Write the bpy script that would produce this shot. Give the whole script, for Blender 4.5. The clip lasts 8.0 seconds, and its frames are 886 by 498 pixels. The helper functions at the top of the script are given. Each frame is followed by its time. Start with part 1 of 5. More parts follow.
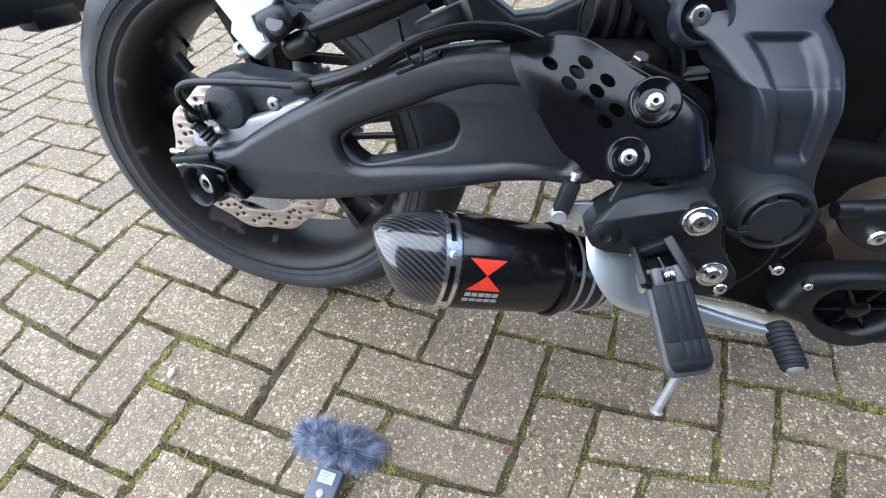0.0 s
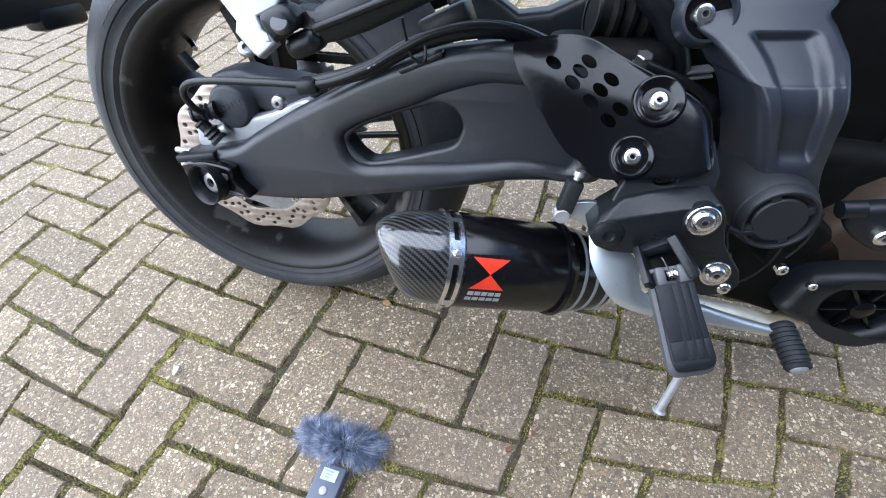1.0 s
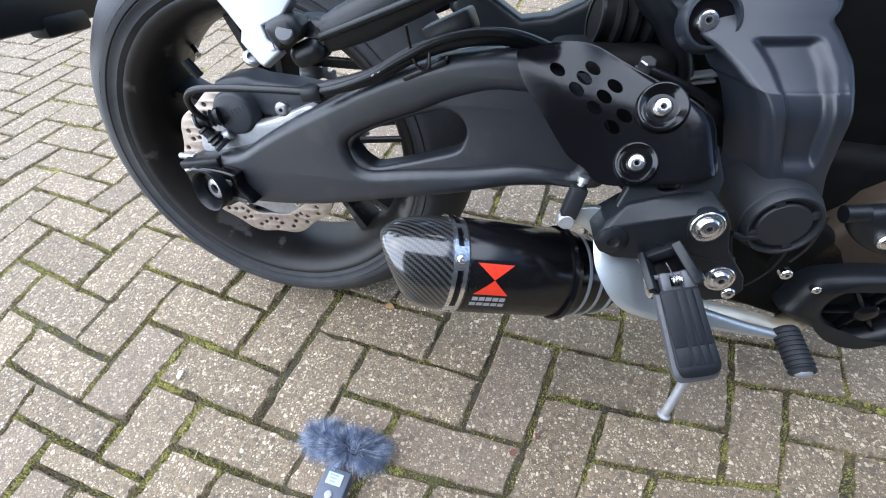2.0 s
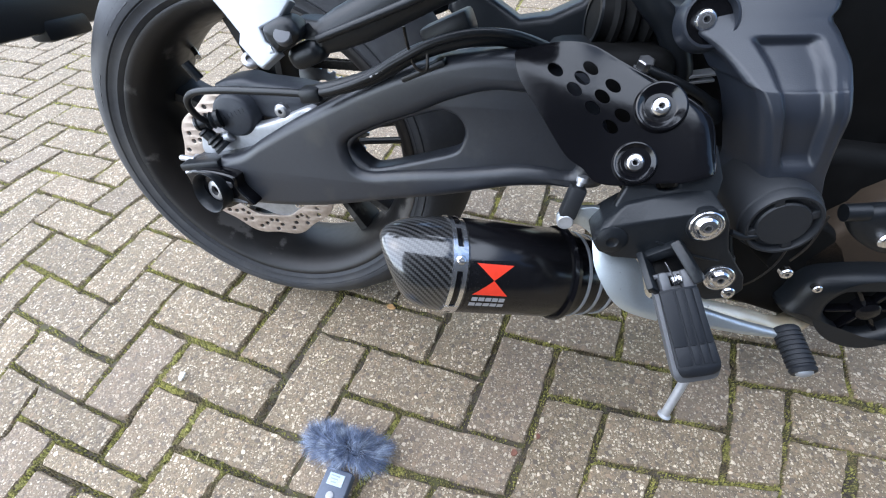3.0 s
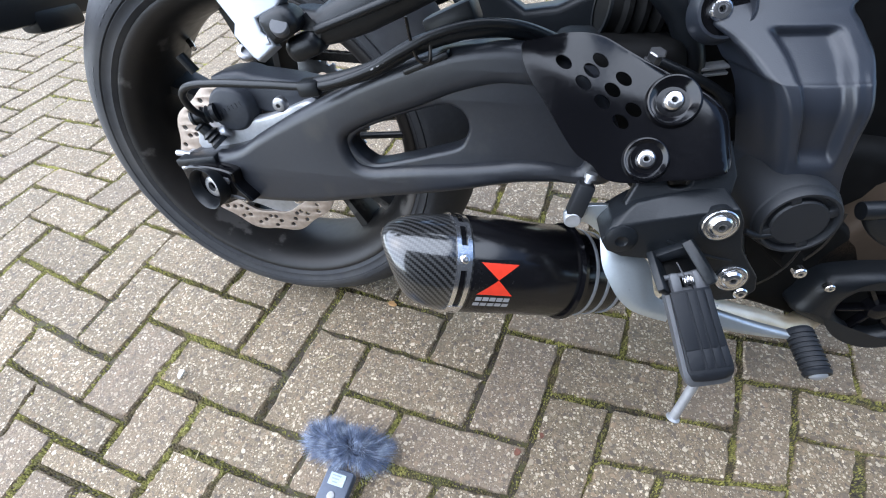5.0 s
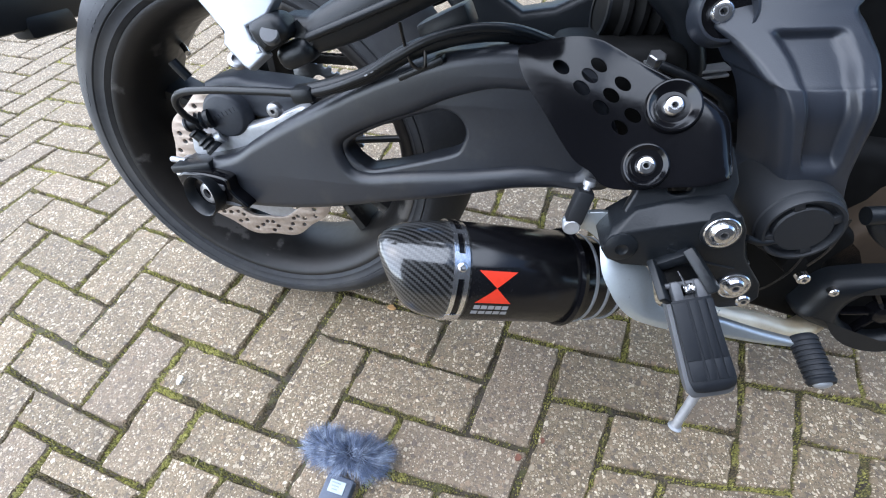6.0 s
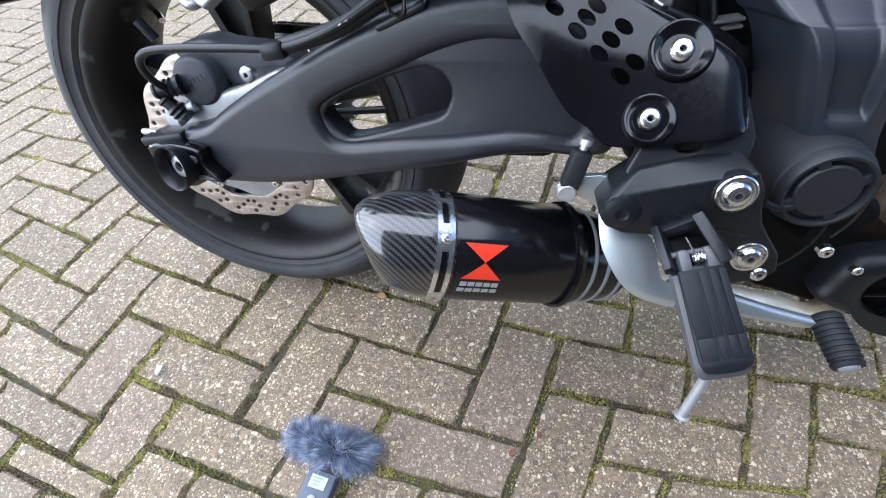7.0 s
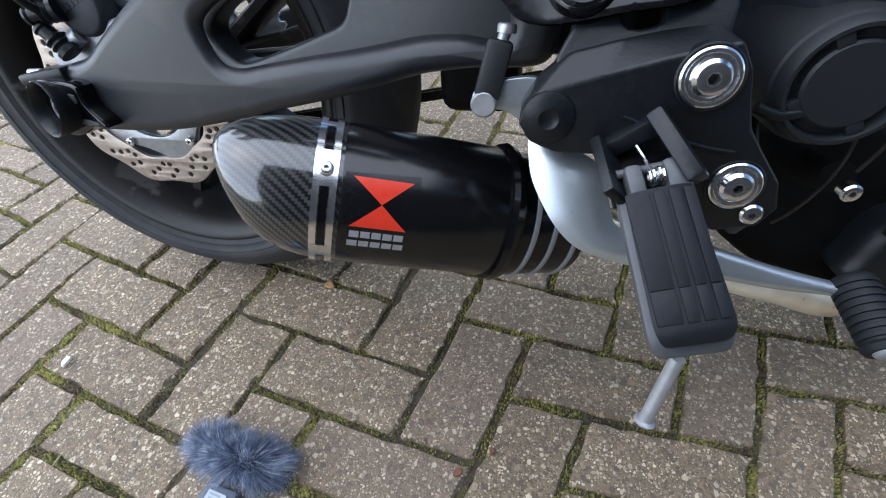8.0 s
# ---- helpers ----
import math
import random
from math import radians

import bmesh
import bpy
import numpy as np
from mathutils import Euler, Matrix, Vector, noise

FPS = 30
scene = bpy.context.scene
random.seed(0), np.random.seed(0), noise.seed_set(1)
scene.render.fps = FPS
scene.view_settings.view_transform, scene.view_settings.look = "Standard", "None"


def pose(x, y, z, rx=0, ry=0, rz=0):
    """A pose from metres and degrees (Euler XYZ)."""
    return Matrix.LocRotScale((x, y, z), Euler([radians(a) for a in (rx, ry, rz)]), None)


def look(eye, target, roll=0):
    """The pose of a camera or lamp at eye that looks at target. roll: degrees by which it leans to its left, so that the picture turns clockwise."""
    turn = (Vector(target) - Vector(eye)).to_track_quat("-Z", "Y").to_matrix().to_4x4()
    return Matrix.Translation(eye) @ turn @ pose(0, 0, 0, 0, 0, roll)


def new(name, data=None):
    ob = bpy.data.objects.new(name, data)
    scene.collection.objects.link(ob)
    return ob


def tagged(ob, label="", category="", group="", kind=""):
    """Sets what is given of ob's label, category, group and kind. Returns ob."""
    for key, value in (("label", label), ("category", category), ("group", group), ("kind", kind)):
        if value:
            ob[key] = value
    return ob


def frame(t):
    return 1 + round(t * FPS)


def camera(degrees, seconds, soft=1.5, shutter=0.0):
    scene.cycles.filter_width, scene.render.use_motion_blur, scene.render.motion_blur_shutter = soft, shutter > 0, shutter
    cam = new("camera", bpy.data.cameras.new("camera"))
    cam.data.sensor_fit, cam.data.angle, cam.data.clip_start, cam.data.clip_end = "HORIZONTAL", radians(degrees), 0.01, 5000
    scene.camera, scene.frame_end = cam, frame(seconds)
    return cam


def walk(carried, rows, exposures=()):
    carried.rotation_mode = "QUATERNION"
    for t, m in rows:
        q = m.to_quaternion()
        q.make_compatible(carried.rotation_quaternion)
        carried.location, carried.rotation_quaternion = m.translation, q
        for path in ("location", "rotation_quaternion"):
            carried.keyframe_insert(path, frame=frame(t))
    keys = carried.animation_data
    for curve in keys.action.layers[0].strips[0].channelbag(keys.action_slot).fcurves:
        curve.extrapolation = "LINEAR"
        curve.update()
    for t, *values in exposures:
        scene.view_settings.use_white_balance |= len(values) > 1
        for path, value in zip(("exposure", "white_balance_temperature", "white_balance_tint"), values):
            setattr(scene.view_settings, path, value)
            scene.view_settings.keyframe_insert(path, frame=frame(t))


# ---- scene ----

# ---------------------------------------------------------------- camera and walk
cam = camera(91.78, 8.0, soft=1.12, shutter=0.12)
EXPOSURE = 1.22
PATH = [
    (0.0, 0.3564, -0.5015, 0.6922, 41.48, 2.43, 7.72),
    (0.5, 0.3526, -0.5039, 0.6925, 41.46, 2.49, 7.92),
    (1.0, 0.3570, -0.5022, 0.6928, 41.37, 2.67, 8.14),
    (1.5, 0.3525, -0.4990, 0.6982, 41.29, 2.78, 8.05),
    (3.0, 0.3556, -0.4987, 0.6986, 41.39, 3.32, 7.93),
    (3.5, 0.3578, -0.4911, 0.7017, 41.05, 3.44, 7.91),
    (4.0, 0.3573, -0.4919, 0.6930, 41.06, 3.33, 8.03),
    (4.5, 0.3506, -0.4915, 0.6924, 40.81, 3.20, 8.06),
    (6.0, 0.3531, -0.4738, 0.6948, 40.10, 3.79, 7.71),
    (6.5, 0.3579, -0.4734, 0.6869, 40.09, 3.71, 7.92),
    (7.0, 0.3685, -0.4674, 0.6456, 40.19, 4.08, 8.16),
    (7.5, 0.4041, -0.4497, 0.5617, 41.36, 4.32, 9.27),
    (8.0, 0.4470, -0.4323, 0.5251, 43.13, 4.62, 10.36),
]
walk(cam, [(t, pose(x, y, z, rx, ry, rz)) for t, x, y, z, rx, ry, rz in PATH], [(0.0, EXPOSURE), (7.5, EXPOSURE), (7.8, EXPOSURE - 0.3), (8.0, EXPOSURE - 0.6)])

# ---------------------------------------------------------------- world and light (bright overcast day)
SUN_EL, SUN_AZ = 56.0, 255.0
world = bpy.data.worlds.new("world")
scene.world = world
world.use_nodes = True
wn = world.node_tree.nodes
sky = wn.new("ShaderNodeTexSky")
sky.sky_type = "NISHITA"
sky.sun_disc = False
sky.sun_elevation, sky.sun_rotation = radians(SUN_EL), radians(SUN_AZ)
sky.air_density, sky.dust_density, sky.ozone_density = 1.0, 0.8, 3.0
wn["Background"].inputs["Strength"].default_value = 0.15
world.node_tree.links.new(sky.outputs["Color"], wn["Background"].inputs["Color"])
sun = new("sun", bpy.data.lights.new("sun", "SUN"))
sun.data.energy, sun.data.angle, sun.data.color = 4.7, radians(128), (0.91, 0.985, 1.115)
az = radians(SUN_AZ)
sun.matrix_world = look((math.sin(az) * 5, math.cos(az) * 5, 5 * math.tan(radians(SUN_EL))), (0, 0, 0))


# ---------------------------------------------------------------- materials
def material(name, colour, rough=0.5, metal=0.0, vary=0.12, scale=60.0, bump=0.15, coat=0.0, big=6.0, spec=0.5):
    """A surface with grain and large soft variation of tone, roughness and relief."""
    m = bpy.data.materials.new(name)
    m.use_nodes = True
    nt, N = m.node_tree, m.node_tree.nodes
    bs = N["Principled BSDF"]
    tc = N.new("ShaderNodeTexCoord")
    fine = N.new("ShaderNodeTexNoise")
    fine.inputs["Scale"].default_value, fine.inputs["Detail"].default_value = scale, 6.0
    wide = N.new("ShaderNodeTexNoise")
    wide.inputs["Scale"].default_value, wide.inputs["Detail"].default_value = big, 4.0
    for n in (fine, wide):
        nt.links.new(tc.outputs["Object"], n.inputs["Vector"])
    mix = N.new("ShaderNodeMath")
    mix.operation = "ADD"
    nt.links.new(fine.outputs["Fac"], mix.inputs[0])
    nt.links.new(wide.outputs["Fac"], mix.inputs[1])
    ramp = N.new("ShaderNodeMapRange")
    ramp.inputs["From Min"].default_value, ramp.inputs["From Max"].default_value = 0.6, 1.4
    ramp.inputs["To Min"].default_value, ramp.inputs["To Max"].default_value = 1 - vary * 2, 1 + vary * 2
    nt.links.new(mix.outputs[0], ramp.inputs["Value"])
    mul = N.new("ShaderNodeVectorMath")
    mul.operation = "SCALE"
    mul.inputs[0].default_value = colour
    nt.links.new(ramp.outputs[0], mul.inputs["Scale"])
    nt.links.new(mul.outputs[0], bs.inputs["Base Color"])
    rr = N.new("ShaderNodeMapRange")
    rr.inputs["From Min"].default_value, rr.inputs["From Max"].default_value = 0.6, 1.4
    rr.inputs["To Min"].default_value, rr.inputs["To Max"].default_value = max(0.02, rough - 0.08), min(1, rough + 0.1)
    nt.links.new(mix.outputs[0], rr.inputs["Value"])
    nt.links.new(rr.outputs[0], bs.inputs["Roughness"])
    bs.inputs["Metallic"].default_value = metal
    bs.inputs["Specular IOR Level"].default_value = spec
    bs.inputs["Coat Weight"].default_value = coat
    bs.inputs["Coat Roughness"].default_value = 0.08
    if bump:
        bp = N.new("ShaderNodeBump")
        bp.inputs["Strength"].default_value, bp.inputs["Distance"].default_value = bump, 0.0006
        nt.links.new(fine.outputs["Fac"], bp.inputs["Height"])
        nt.links.new(bp.outputs["Normal"], bs.inputs["Normal"])
    return m


def tint(m, colour, fac_min, fac_max, scale, detail=5.0):
    """Mixes patches of a second colour into a material made by material()."""
    nt, N = m.node_tree, m.node_tree.nodes
    bs = N["Principled BSDF"]
    old = bs.inputs["Base Color"].links[0].from_socket
    tc = N.new("ShaderNodeTexCoord")
    no = N.new("ShaderNodeTexNoise")
    no.inputs["Scale"].default_value, no.inputs["Detail"].default_value = scale, detail
    nt.links.new(tc.outputs["Object"], no.inputs["Vector"])
    mr = N.new("ShaderNodeMapRange")
    mr.inputs["From Min"].default_value, mr.inputs["From Max"].default_value = fac_min, fac_max
    nt.links.new(no.outputs["Fac"], mr.inputs["Value"])
    mx = N.new("ShaderNodeMix")
    mx.data_type = "RGBA"
    nt.links.new(mr.outputs[0], mx.inputs["Factor"])
    nt.links.new(old, mx.inputs["A"])
    mx.inputs["B"].default_value = (*colour, 1)
    nt.links.new(mx.outputs["Result"], bs.inputs["Base Color"])
    return m


RUBBER = tint(material("tyre_rubber", (0.034, 0.0355, 0.039), 0.6, 0, 0.15, 140, 0.3, spec=0.25), (0.066, 0.064, 0.062), 0.48, 0.75, 9)
RIM = tint(tint(material("rim_paint", (0.01, 0.0095, 0.0095), 0.45, 0, 0.2, 90, 0.1, spec=0.35), (0.022, 0.019, 0.017), 0.4, 0.7, 6), (0.075, 0.07, 0.066), 0.6, 0.64, 15, 9)
ARM = tint(material("satin_black_alloy", (0.0165, 0.0185, 0.0235), 0.38, 0.0, 0.1, 260, 0.2, spec=0.52), (0.045, 0.043, 0.04), 0.58, 0.85, 22)
PLASTIC = material("black_plastic", (0.006, 0.0075, 0.0095), 0.38, 0, 0.12, 400, 0.25, spec=0.36)
COVER = material("grey_moulded_plastic", (0.0175, 0.0208, 0.0282), 0.35, 0, 0.06, 700, 0.15)
GLOSS = material("gloss_black", (0.003, 0.003, 0.004), 0.16, 0.0, 0.05, 300, 0.02, 0.1, spec=0.35)
CAN = material("black_enamel_steel", (0.004, 0.004, 0.005), 0.17, 0.0, 0.06, 500, 0.0, 0.0, big=2.0)
STEEL = material("polished_steel", (0.8, 0.8, 0.81), 0.17, 1.0, 0.1, 200, 0.05)
ALLOY = material("cast_alloy", (0.42, 0.43, 0.45), 0.42, 0.6, 0.12, 120, 0.15)
BRIGHT = material("bright_alloy", (0.53, 0.58, 0.61), 0.3, 0.85, 0.03, 500, 0.03, big=1.5)
DISC = material("heat_browned_steel", (0.42, 0.35, 0.3), 0.4, 0.6, 0.12, 160, 0.15)
DARK = material("deep_black", (0.005, 0.005, 0.005), 0.6, 0, 0.3, 60, 0.3, spec=0.12)
CASE = tint(material("brown_engine_casting", (0.044, 0.031, 0.021), 0.6, 0.0, 0.15, 60, 0.3, spec=0.25), (0.02, 0.017, 0.015), 0.5, 0.7, 7)
PEG = material("peg_rubber", (0.006, 0.0075, 0.0105), 0.58, 0, 0.12, 300, 0.3, spec=0.32)
RED = material("red_vinyl", (0.75, 0.045, 0.02), 0.35, 0, 0.05, 200, 0.03)
WHITE = material("grey_print", (0.3, 0.3, 0.31), 0.4, 0, 0.1, 300, 0.0)
FAINT = material("decal_edge", (0.004, 0.004, 0.005), 0.22, 0, 0.1, 300, 0.0)
CAP = material("matt_black_plastic", (0.012, 0.0135, 0.016), 0.5, 0, 0.08, 500, 0.2, spec=0.4)
PALE = material("bare_alloy", (0.33, 0.35, 0.38), 0.4, 0.55, 0.02, 300, 0.02, big=3.0)
CALIPER = material("grey_cast_caliper", (0.03, 0.034, 0.042), 0.5, 0, 0.12, 260, 0.3, spec=0.4)
SOCKET = material("socket_steel", (0.32, 0.32, 0.33), 0.35, 0.9, 0.1, 200, 0.05)
CHAIN = material("oily_chain", (0.05, 0.045, 0.04), 0.4, 0.8, 0.3, 200, 0.2)
GREYBODY = material("blue_grey_plastic", (0.07, 0.085, 0.12), 0.45, 0, 0.08, 300, 0.1)
PEGMETAL = material("grey_cast_alloy", (0.085, 0.088, 0.095), 0.5, 0.2, 0.1, 200, 0.15)
PIPE = tint(material("golden_steel", (0.84, 0.78, 0.64), 0.3, 0.55, 0.06, 60, 0.05), (0.5, 0.38, 0.22), 0.5, 0.75, 9)
FADED = material("faint_display_print", (0.19, 0.23, 0.26), 0.3, 0, 0.05, 300, 0.0)
SCREEN = material("pale_display", (0.33, 0.39, 0.43), 0.25, 0, 0.04, 300, 0.0)


def carbon_material():
    """Twill carbon weave under clear lacquer."""
    m = bpy.data.materials.new("carbon_twill")
    m.use_nodes = True
    nt, N = m.node_tree, m.node_tree.nodes
    bs = N["Principled BSDF"]
    uvn = N.new("ShaderNodeUVMap")
    sep = N.new("ShaderNodeSeparateXYZ")
    nt.links.new(uvn.outputs["UV"], sep.inputs[0])

    def op(kind, a, b=None):
        n = N.new("ShaderNodeMath")
        n.operation = kind
        for i, v in enumerate((a, b)):
            if v is None:
                continue
            if isinstance(v, (int, float)):
                n.inputs[i].default_value = v
            else:
                nt.links.new(v, n.inputs[i])
        return n.outputs[0]

    U, V = op("MULTIPLY", sep.outputs["X"], 520.0), op("MULTIPLY", sep.outputs["Y"], 520.0)
    # 2x2 twill: warp is over weft where floor(u) + floor(v) mod 4 is below 2
    s = op("ADD", op("FLOOR", U), op("FLOOR", V))
    over = op("LESS_THAN", op("MODULO", s, 4.0), 1.5)
    ramp = N.new("ShaderNodeMapRange")
    ramp.inputs["To Min"].default_value, ramp.inputs["To Max"].default_value = 0.004, 0.045
    nt.links.new(over, ramp.inputs["Value"])
    comb = N.new("ShaderNodeCombineColor")
    for c in ("Red", "Green", "Blue"):
        nt.links.new(ramp.outputs[0], comb.inputs[c])
    nt.links.new(comb.outputs[0], bs.inputs["Base Color"])
    bs.inputs["Roughness"].default_value = 0.35
    bs.inputs["Coat Weight"].default_value = 1.0
    bs.inputs["Coat Roughness"].default_value = 0.11
    bs.inputs["Coat IOR"].default_value = 1.7
    bs.inputs["Specular IOR Level"].default_value = 0.25
    return m


CARBON = carbon_material()


# ---------------------------------------------------------------- building helpers
def mesh_of(bm, smooth=True, angle=40.0):
    bmesh.ops.remove_doubles(bm, verts=bm.verts, dist=1e-6)
    bmesh.ops.recalc_face_normals(bm, faces=bm.faces)
    if smooth:
        for f in bm.faces:
            f.smooth = True
        for e in bm.edges:
            if len(e.link_faces) == 2 and e.calc_face_angle(0) > radians(angle):
                e.smooth = False
    me = bpy.data.meshes.new("mesh")
    bm.to_mesh(me)
    bm.free()
    return me


def part(name, data, mat, parent, label="", smooth=True, angle=40.0):
    """Links a bmesh or mesh as ONE object under a thing or a part."""
    me = mesh_of(data, smooth, angle) if isinstance(data, bmesh.types.BMesh) else data
    me.materials.clear()
    me.materials.append(mat)
    ob = new(name, me)
    ob.parent = parent
    if label:
        ob["label"] = label
    return ob


def empty(name, m, label, category, group="", kind=""):
    ob = new(name)
    ob.matrix_world = m
    ob.empty_display_size = 0.05
    return tagged(ob, label, category, group, kind)


def basis(n, hint=(0, 0, 1)):
    n = Vector(n).normalized()
    u = Vector(hint).cross(n)
    if u.length < 1e-4:
        u = Vector((1, 0, 0)).cross(n)
    u.normalize()
    return u, n.cross(u), n


def lathe(profile, origin, axis, seg=40, closed=False, bm=None, hint=(0, 0, 1)):
    """Turns a profile of (along, radius) about an axis. Radius 0 closes an end."""
    bm = bm or bmesh.new()
    u, v, n = basis(axis, hint)
    o = Vector(origin)
    rings = []
    for a, r in profile:
        if r < 1e-6:
            rings.append([bm.verts.new(o + n * a)])
        else:
            rings.append([bm.verts.new(o + n * a + (u * math.cos(t) + v * math.sin(t)) * r)
                          for t in (2 * math.pi * i / seg for i in range(seg))])
    pairs = list(zip(rings, rings[1:])) + ([(rings[-1], rings[0])] if closed else [])
    for A, B in pairs:
        if len(A) == 1 and len(B) == 1:
            continue
        for i in range(seg):
            j = (i + 1) % seg
            if len(A) == 1:
                bm.faces.new((A[0], B[i], B[j]))
            elif len(B) == 1:
                bm.faces.new((A[i], B[0], A[j]))
            else:
                bm.faces.new((A[i], B[i], B[j], A[j]))
    return bm


def smooth_line(pts, n=8, closed=False):
    """A Catmull-Rom line through the points."""
    P = [Vector(p) for p in pts]
    m = len(P)
    out = []
    for i in range(m if closed else m - 1):
        if closed:
            a, b, c, d = P[i - 1], P[i], P[(i + 1) % m], P[(i + 2) % m]
        else:
            a, b, c, d = P[max(i - 1, 0)], P[i], P[i + 1], P[min(i + 2, m - 1)]
        for k in range(n):
            t = k / n
            out.append(0.5 * (2 * b + (c - a) * t + (2 * a - 5 * b + 4 * c - d) * t * t + (3 * b - a - 3 * c + d) * t ** 3))
    if not closed:
        out.append(P[-1])
    return out


def tube(pts, r, seg=12, n=8, bm=None, radii=None):
    """A round bar along a smooth line, with capped ends."""
    bm = bm or bmesh.new()
    L = smooth_line(pts, n)
    up = Vector((0.13, 0.21, 0.97))
    rings = []
    for i, p in enumerate(L):
        d = (L[min(i + 1, len(L) - 1)] - L[max(i - 1, 0)]).normalized()
        u = up.cross(d).normalized()
        up = d.cross(u)
        rr = r if radii is None else radii(i / (len(L) - 1))
        rings.append([bm.verts.new(p + (u * math.cos(t) + up * math.sin(t)) * rr) for t in (2 * math.pi * k / seg for k in range(seg))])
    for A, B in zip(rings, rings[1:]):
        for k in range(seg):
            bm.faces.new((A[k], B[k], B[(k + 1) % seg], A[(k + 1) % seg]))
    bm.faces.new(rings[0])
    bm.faces.new(rings[-1][::-1])
    return bm


def plane_frame(a, b=0.0, c=0.0):
    """The frame of the upright sheet Y = a + b X + c Z: across, up and towards the bike's right."""
    u = Vector((1, b, 0)).normalized()
    n = Vector((b, -1, c)).normalized()
    v = n.cross(u)
    m = Matrix((u, v, n)).transposed().to_4x4()
    m.translation = (0, a, 0)
    return m


def plate(outline, frame_m, thick, bevel=0.003, holes=(), round_n=6, res=3):
    """A plate with rounded edges from an outline in its frame; its outer face lies on the frame's sheet."""
    cu = bpy.data.curves.new("outline", "CURVE")
    cu.dimensions, cu.fill_mode = "2D", "BOTH"
    cu.extrude, cu.bevel_depth, cu.bevel_resolution = max(thick / 2 - bevel, 0.0002), bevel, res
    cu.offset = -bevel
    for k, line in enumerate((outline, *holes)):
        L = smooth_line([(x, y, 0) for x, y in line], round_n, True) if round_n > 1 else [Vector((x, y, 0)) for x, y in line]
        sp = cu.splines.new("POLY")
        sp.points.add(len(L) - 1)
        for p, q in zip(sp.points, L):
            p.co = (q.x, q.y, 0, 1)
        sp.use_cyclic_u = True
    ob = bpy.data.objects.new("outline", cu)
    scene.collection.objects.link(ob)
    me = bpy.data.meshes.new_from_object(ob.evaluated_get(bpy.context.evaluated_depsgraph_get()))
    bpy.data.objects.remove(ob)
    bpy.data.curves.remove(cu)
    me.transform(frame_m @ Matrix.Translation((0, 0, -thick / 2)))
    bm = bmesh.new()
    bm.from_mesh(me)
    bpy.data.meshes.remove(me)
    return bm


def densify(bm, longest, rounds=4):
    """Splits long edges, so that a plate can be bent."""
    bmesh.ops.triangulate(bm, faces=bm.faces[:])
    for _ in range(rounds):
        es = [e for e in bm.edges if e.calc_length() > longest]
        if not es:
            break
        bmesh.ops.subdivide_edges(bm, edges=es, cuts=1)
        bmesh.ops.triangulate(bm, faces=bm.faces[:])
        bmesh.ops.beautify_fill(bm, faces=bm.faces[:], edges=[e for e in bm.edges if len(e.link_faces) == 2 and e.calc_face_angle() < 0.02])
    return bm


def bend(bm, frame_m, push):
    """Moves each point along the plate's normal by push(across, up)."""
    inv = frame_m.inverted()
    for q in bm.verts:
        l = inv @ q.co
        l.z += push(l.x, l.y)
        q.co = frame_m @ l
    return bm


def circle(cx, cy, r, n=16, sq=1.0):
    return [(cx + r * math.cos(2 * math.pi * i / n), cy + sq * r * math.sin(2 * math.pi * i / n)) for i in range(n)]


def box(size, m=Matrix(), bevel=0.004, seg=2, bm=None):
    """A block with rounded edges."""
    b2 = bmesh.new()
    bmesh.ops.create_cube(b2, size=1.0)
    bmesh.ops.scale(b2, vec=size, verts=b2.verts)
    if bevel:
        bmesh.ops.bevel(b2, geom=b2.edges[:], offset=bevel, segments=seg, affect="EDGES", profile=0.5)
    bmesh.ops.transform(b2, matrix=m, verts=b2.verts)
    if bm is None:
        return b2
    me = bpy.data.meshes.new("tmp")
    b2.to_mesh(me)
    b2.free()
    bm.from_mesh(me)
    bpy.data.meshes.remove(me)
    return bm


def aim(origin, n, hint=(0, 0, 1)):
    """A frame at origin whose z looks along n."""
    u, v, w = basis(n, hint)
    m = Matrix((u, v, w)).transposed().to_4x4()
    m.translation = origin
    return m


def bolt(parent, at, n, r, flange=True, name="bolt", mat=None):
    """A socket-head screw: flange, domed head and hexagon recess."""
    mat = mat or STEEL
    h = r * 0.62
    prof = ([(-0.004, r * 1.55), (r * 0.12, r * 1.55), (r * 0.2, r * 1.45), (r * 0.22, r * 1.3), (r * 0.05, r * 1.2), (r * 0.05, r * 1.02)] if flange else [(-0.004, r)])
    prof += [(h * 0.55, r * 0.98), (h * 0.9, r * 0.8), (h, r * 0.62), (h, r * 0.375)]
    b = part(name, lathe(prof, at, n, 32), mat, parent, angle=30)
    u, v, w = basis(n)
    s = bmesh.new()
    hexa = [Vector(at) + (u * math.cos(k * math.pi / 3) + v * math.sin(k * math.pi / 3)) * r * 0.31 for k in range(6)]
    rim = [s.verts.new(p + w * h) for p in hexa]
    low = [s.verts.new(p - w * h * 0.1) for p in hexa]
    ring = [s.verts.new(Vector(at) + (u * math.cos(k * math.pi / 12) + v * math.sin(k * math.pi / 12)) * r * 0.38 + w * h) for k in range(24)]
    for k in range(6):
        s.faces.new((rim[k], low[k], low[(k + 1) % 6], rim[(k + 1) % 6]))
        for j in range(4):
            s.faces.new((rim[k], ring[(4 * k + j) % 24], ring[(4 * k + j + 1) % 24]))
        s.faces.new((rim[k], ring[(4 * k + 4) % 24], rim[(k + 1) % 6]))
    s.faces.new(low)
    # darker steel paints in the shade inside the recess
    part("hex_socket", s, SOCKET, b, smooth=False)
    return b


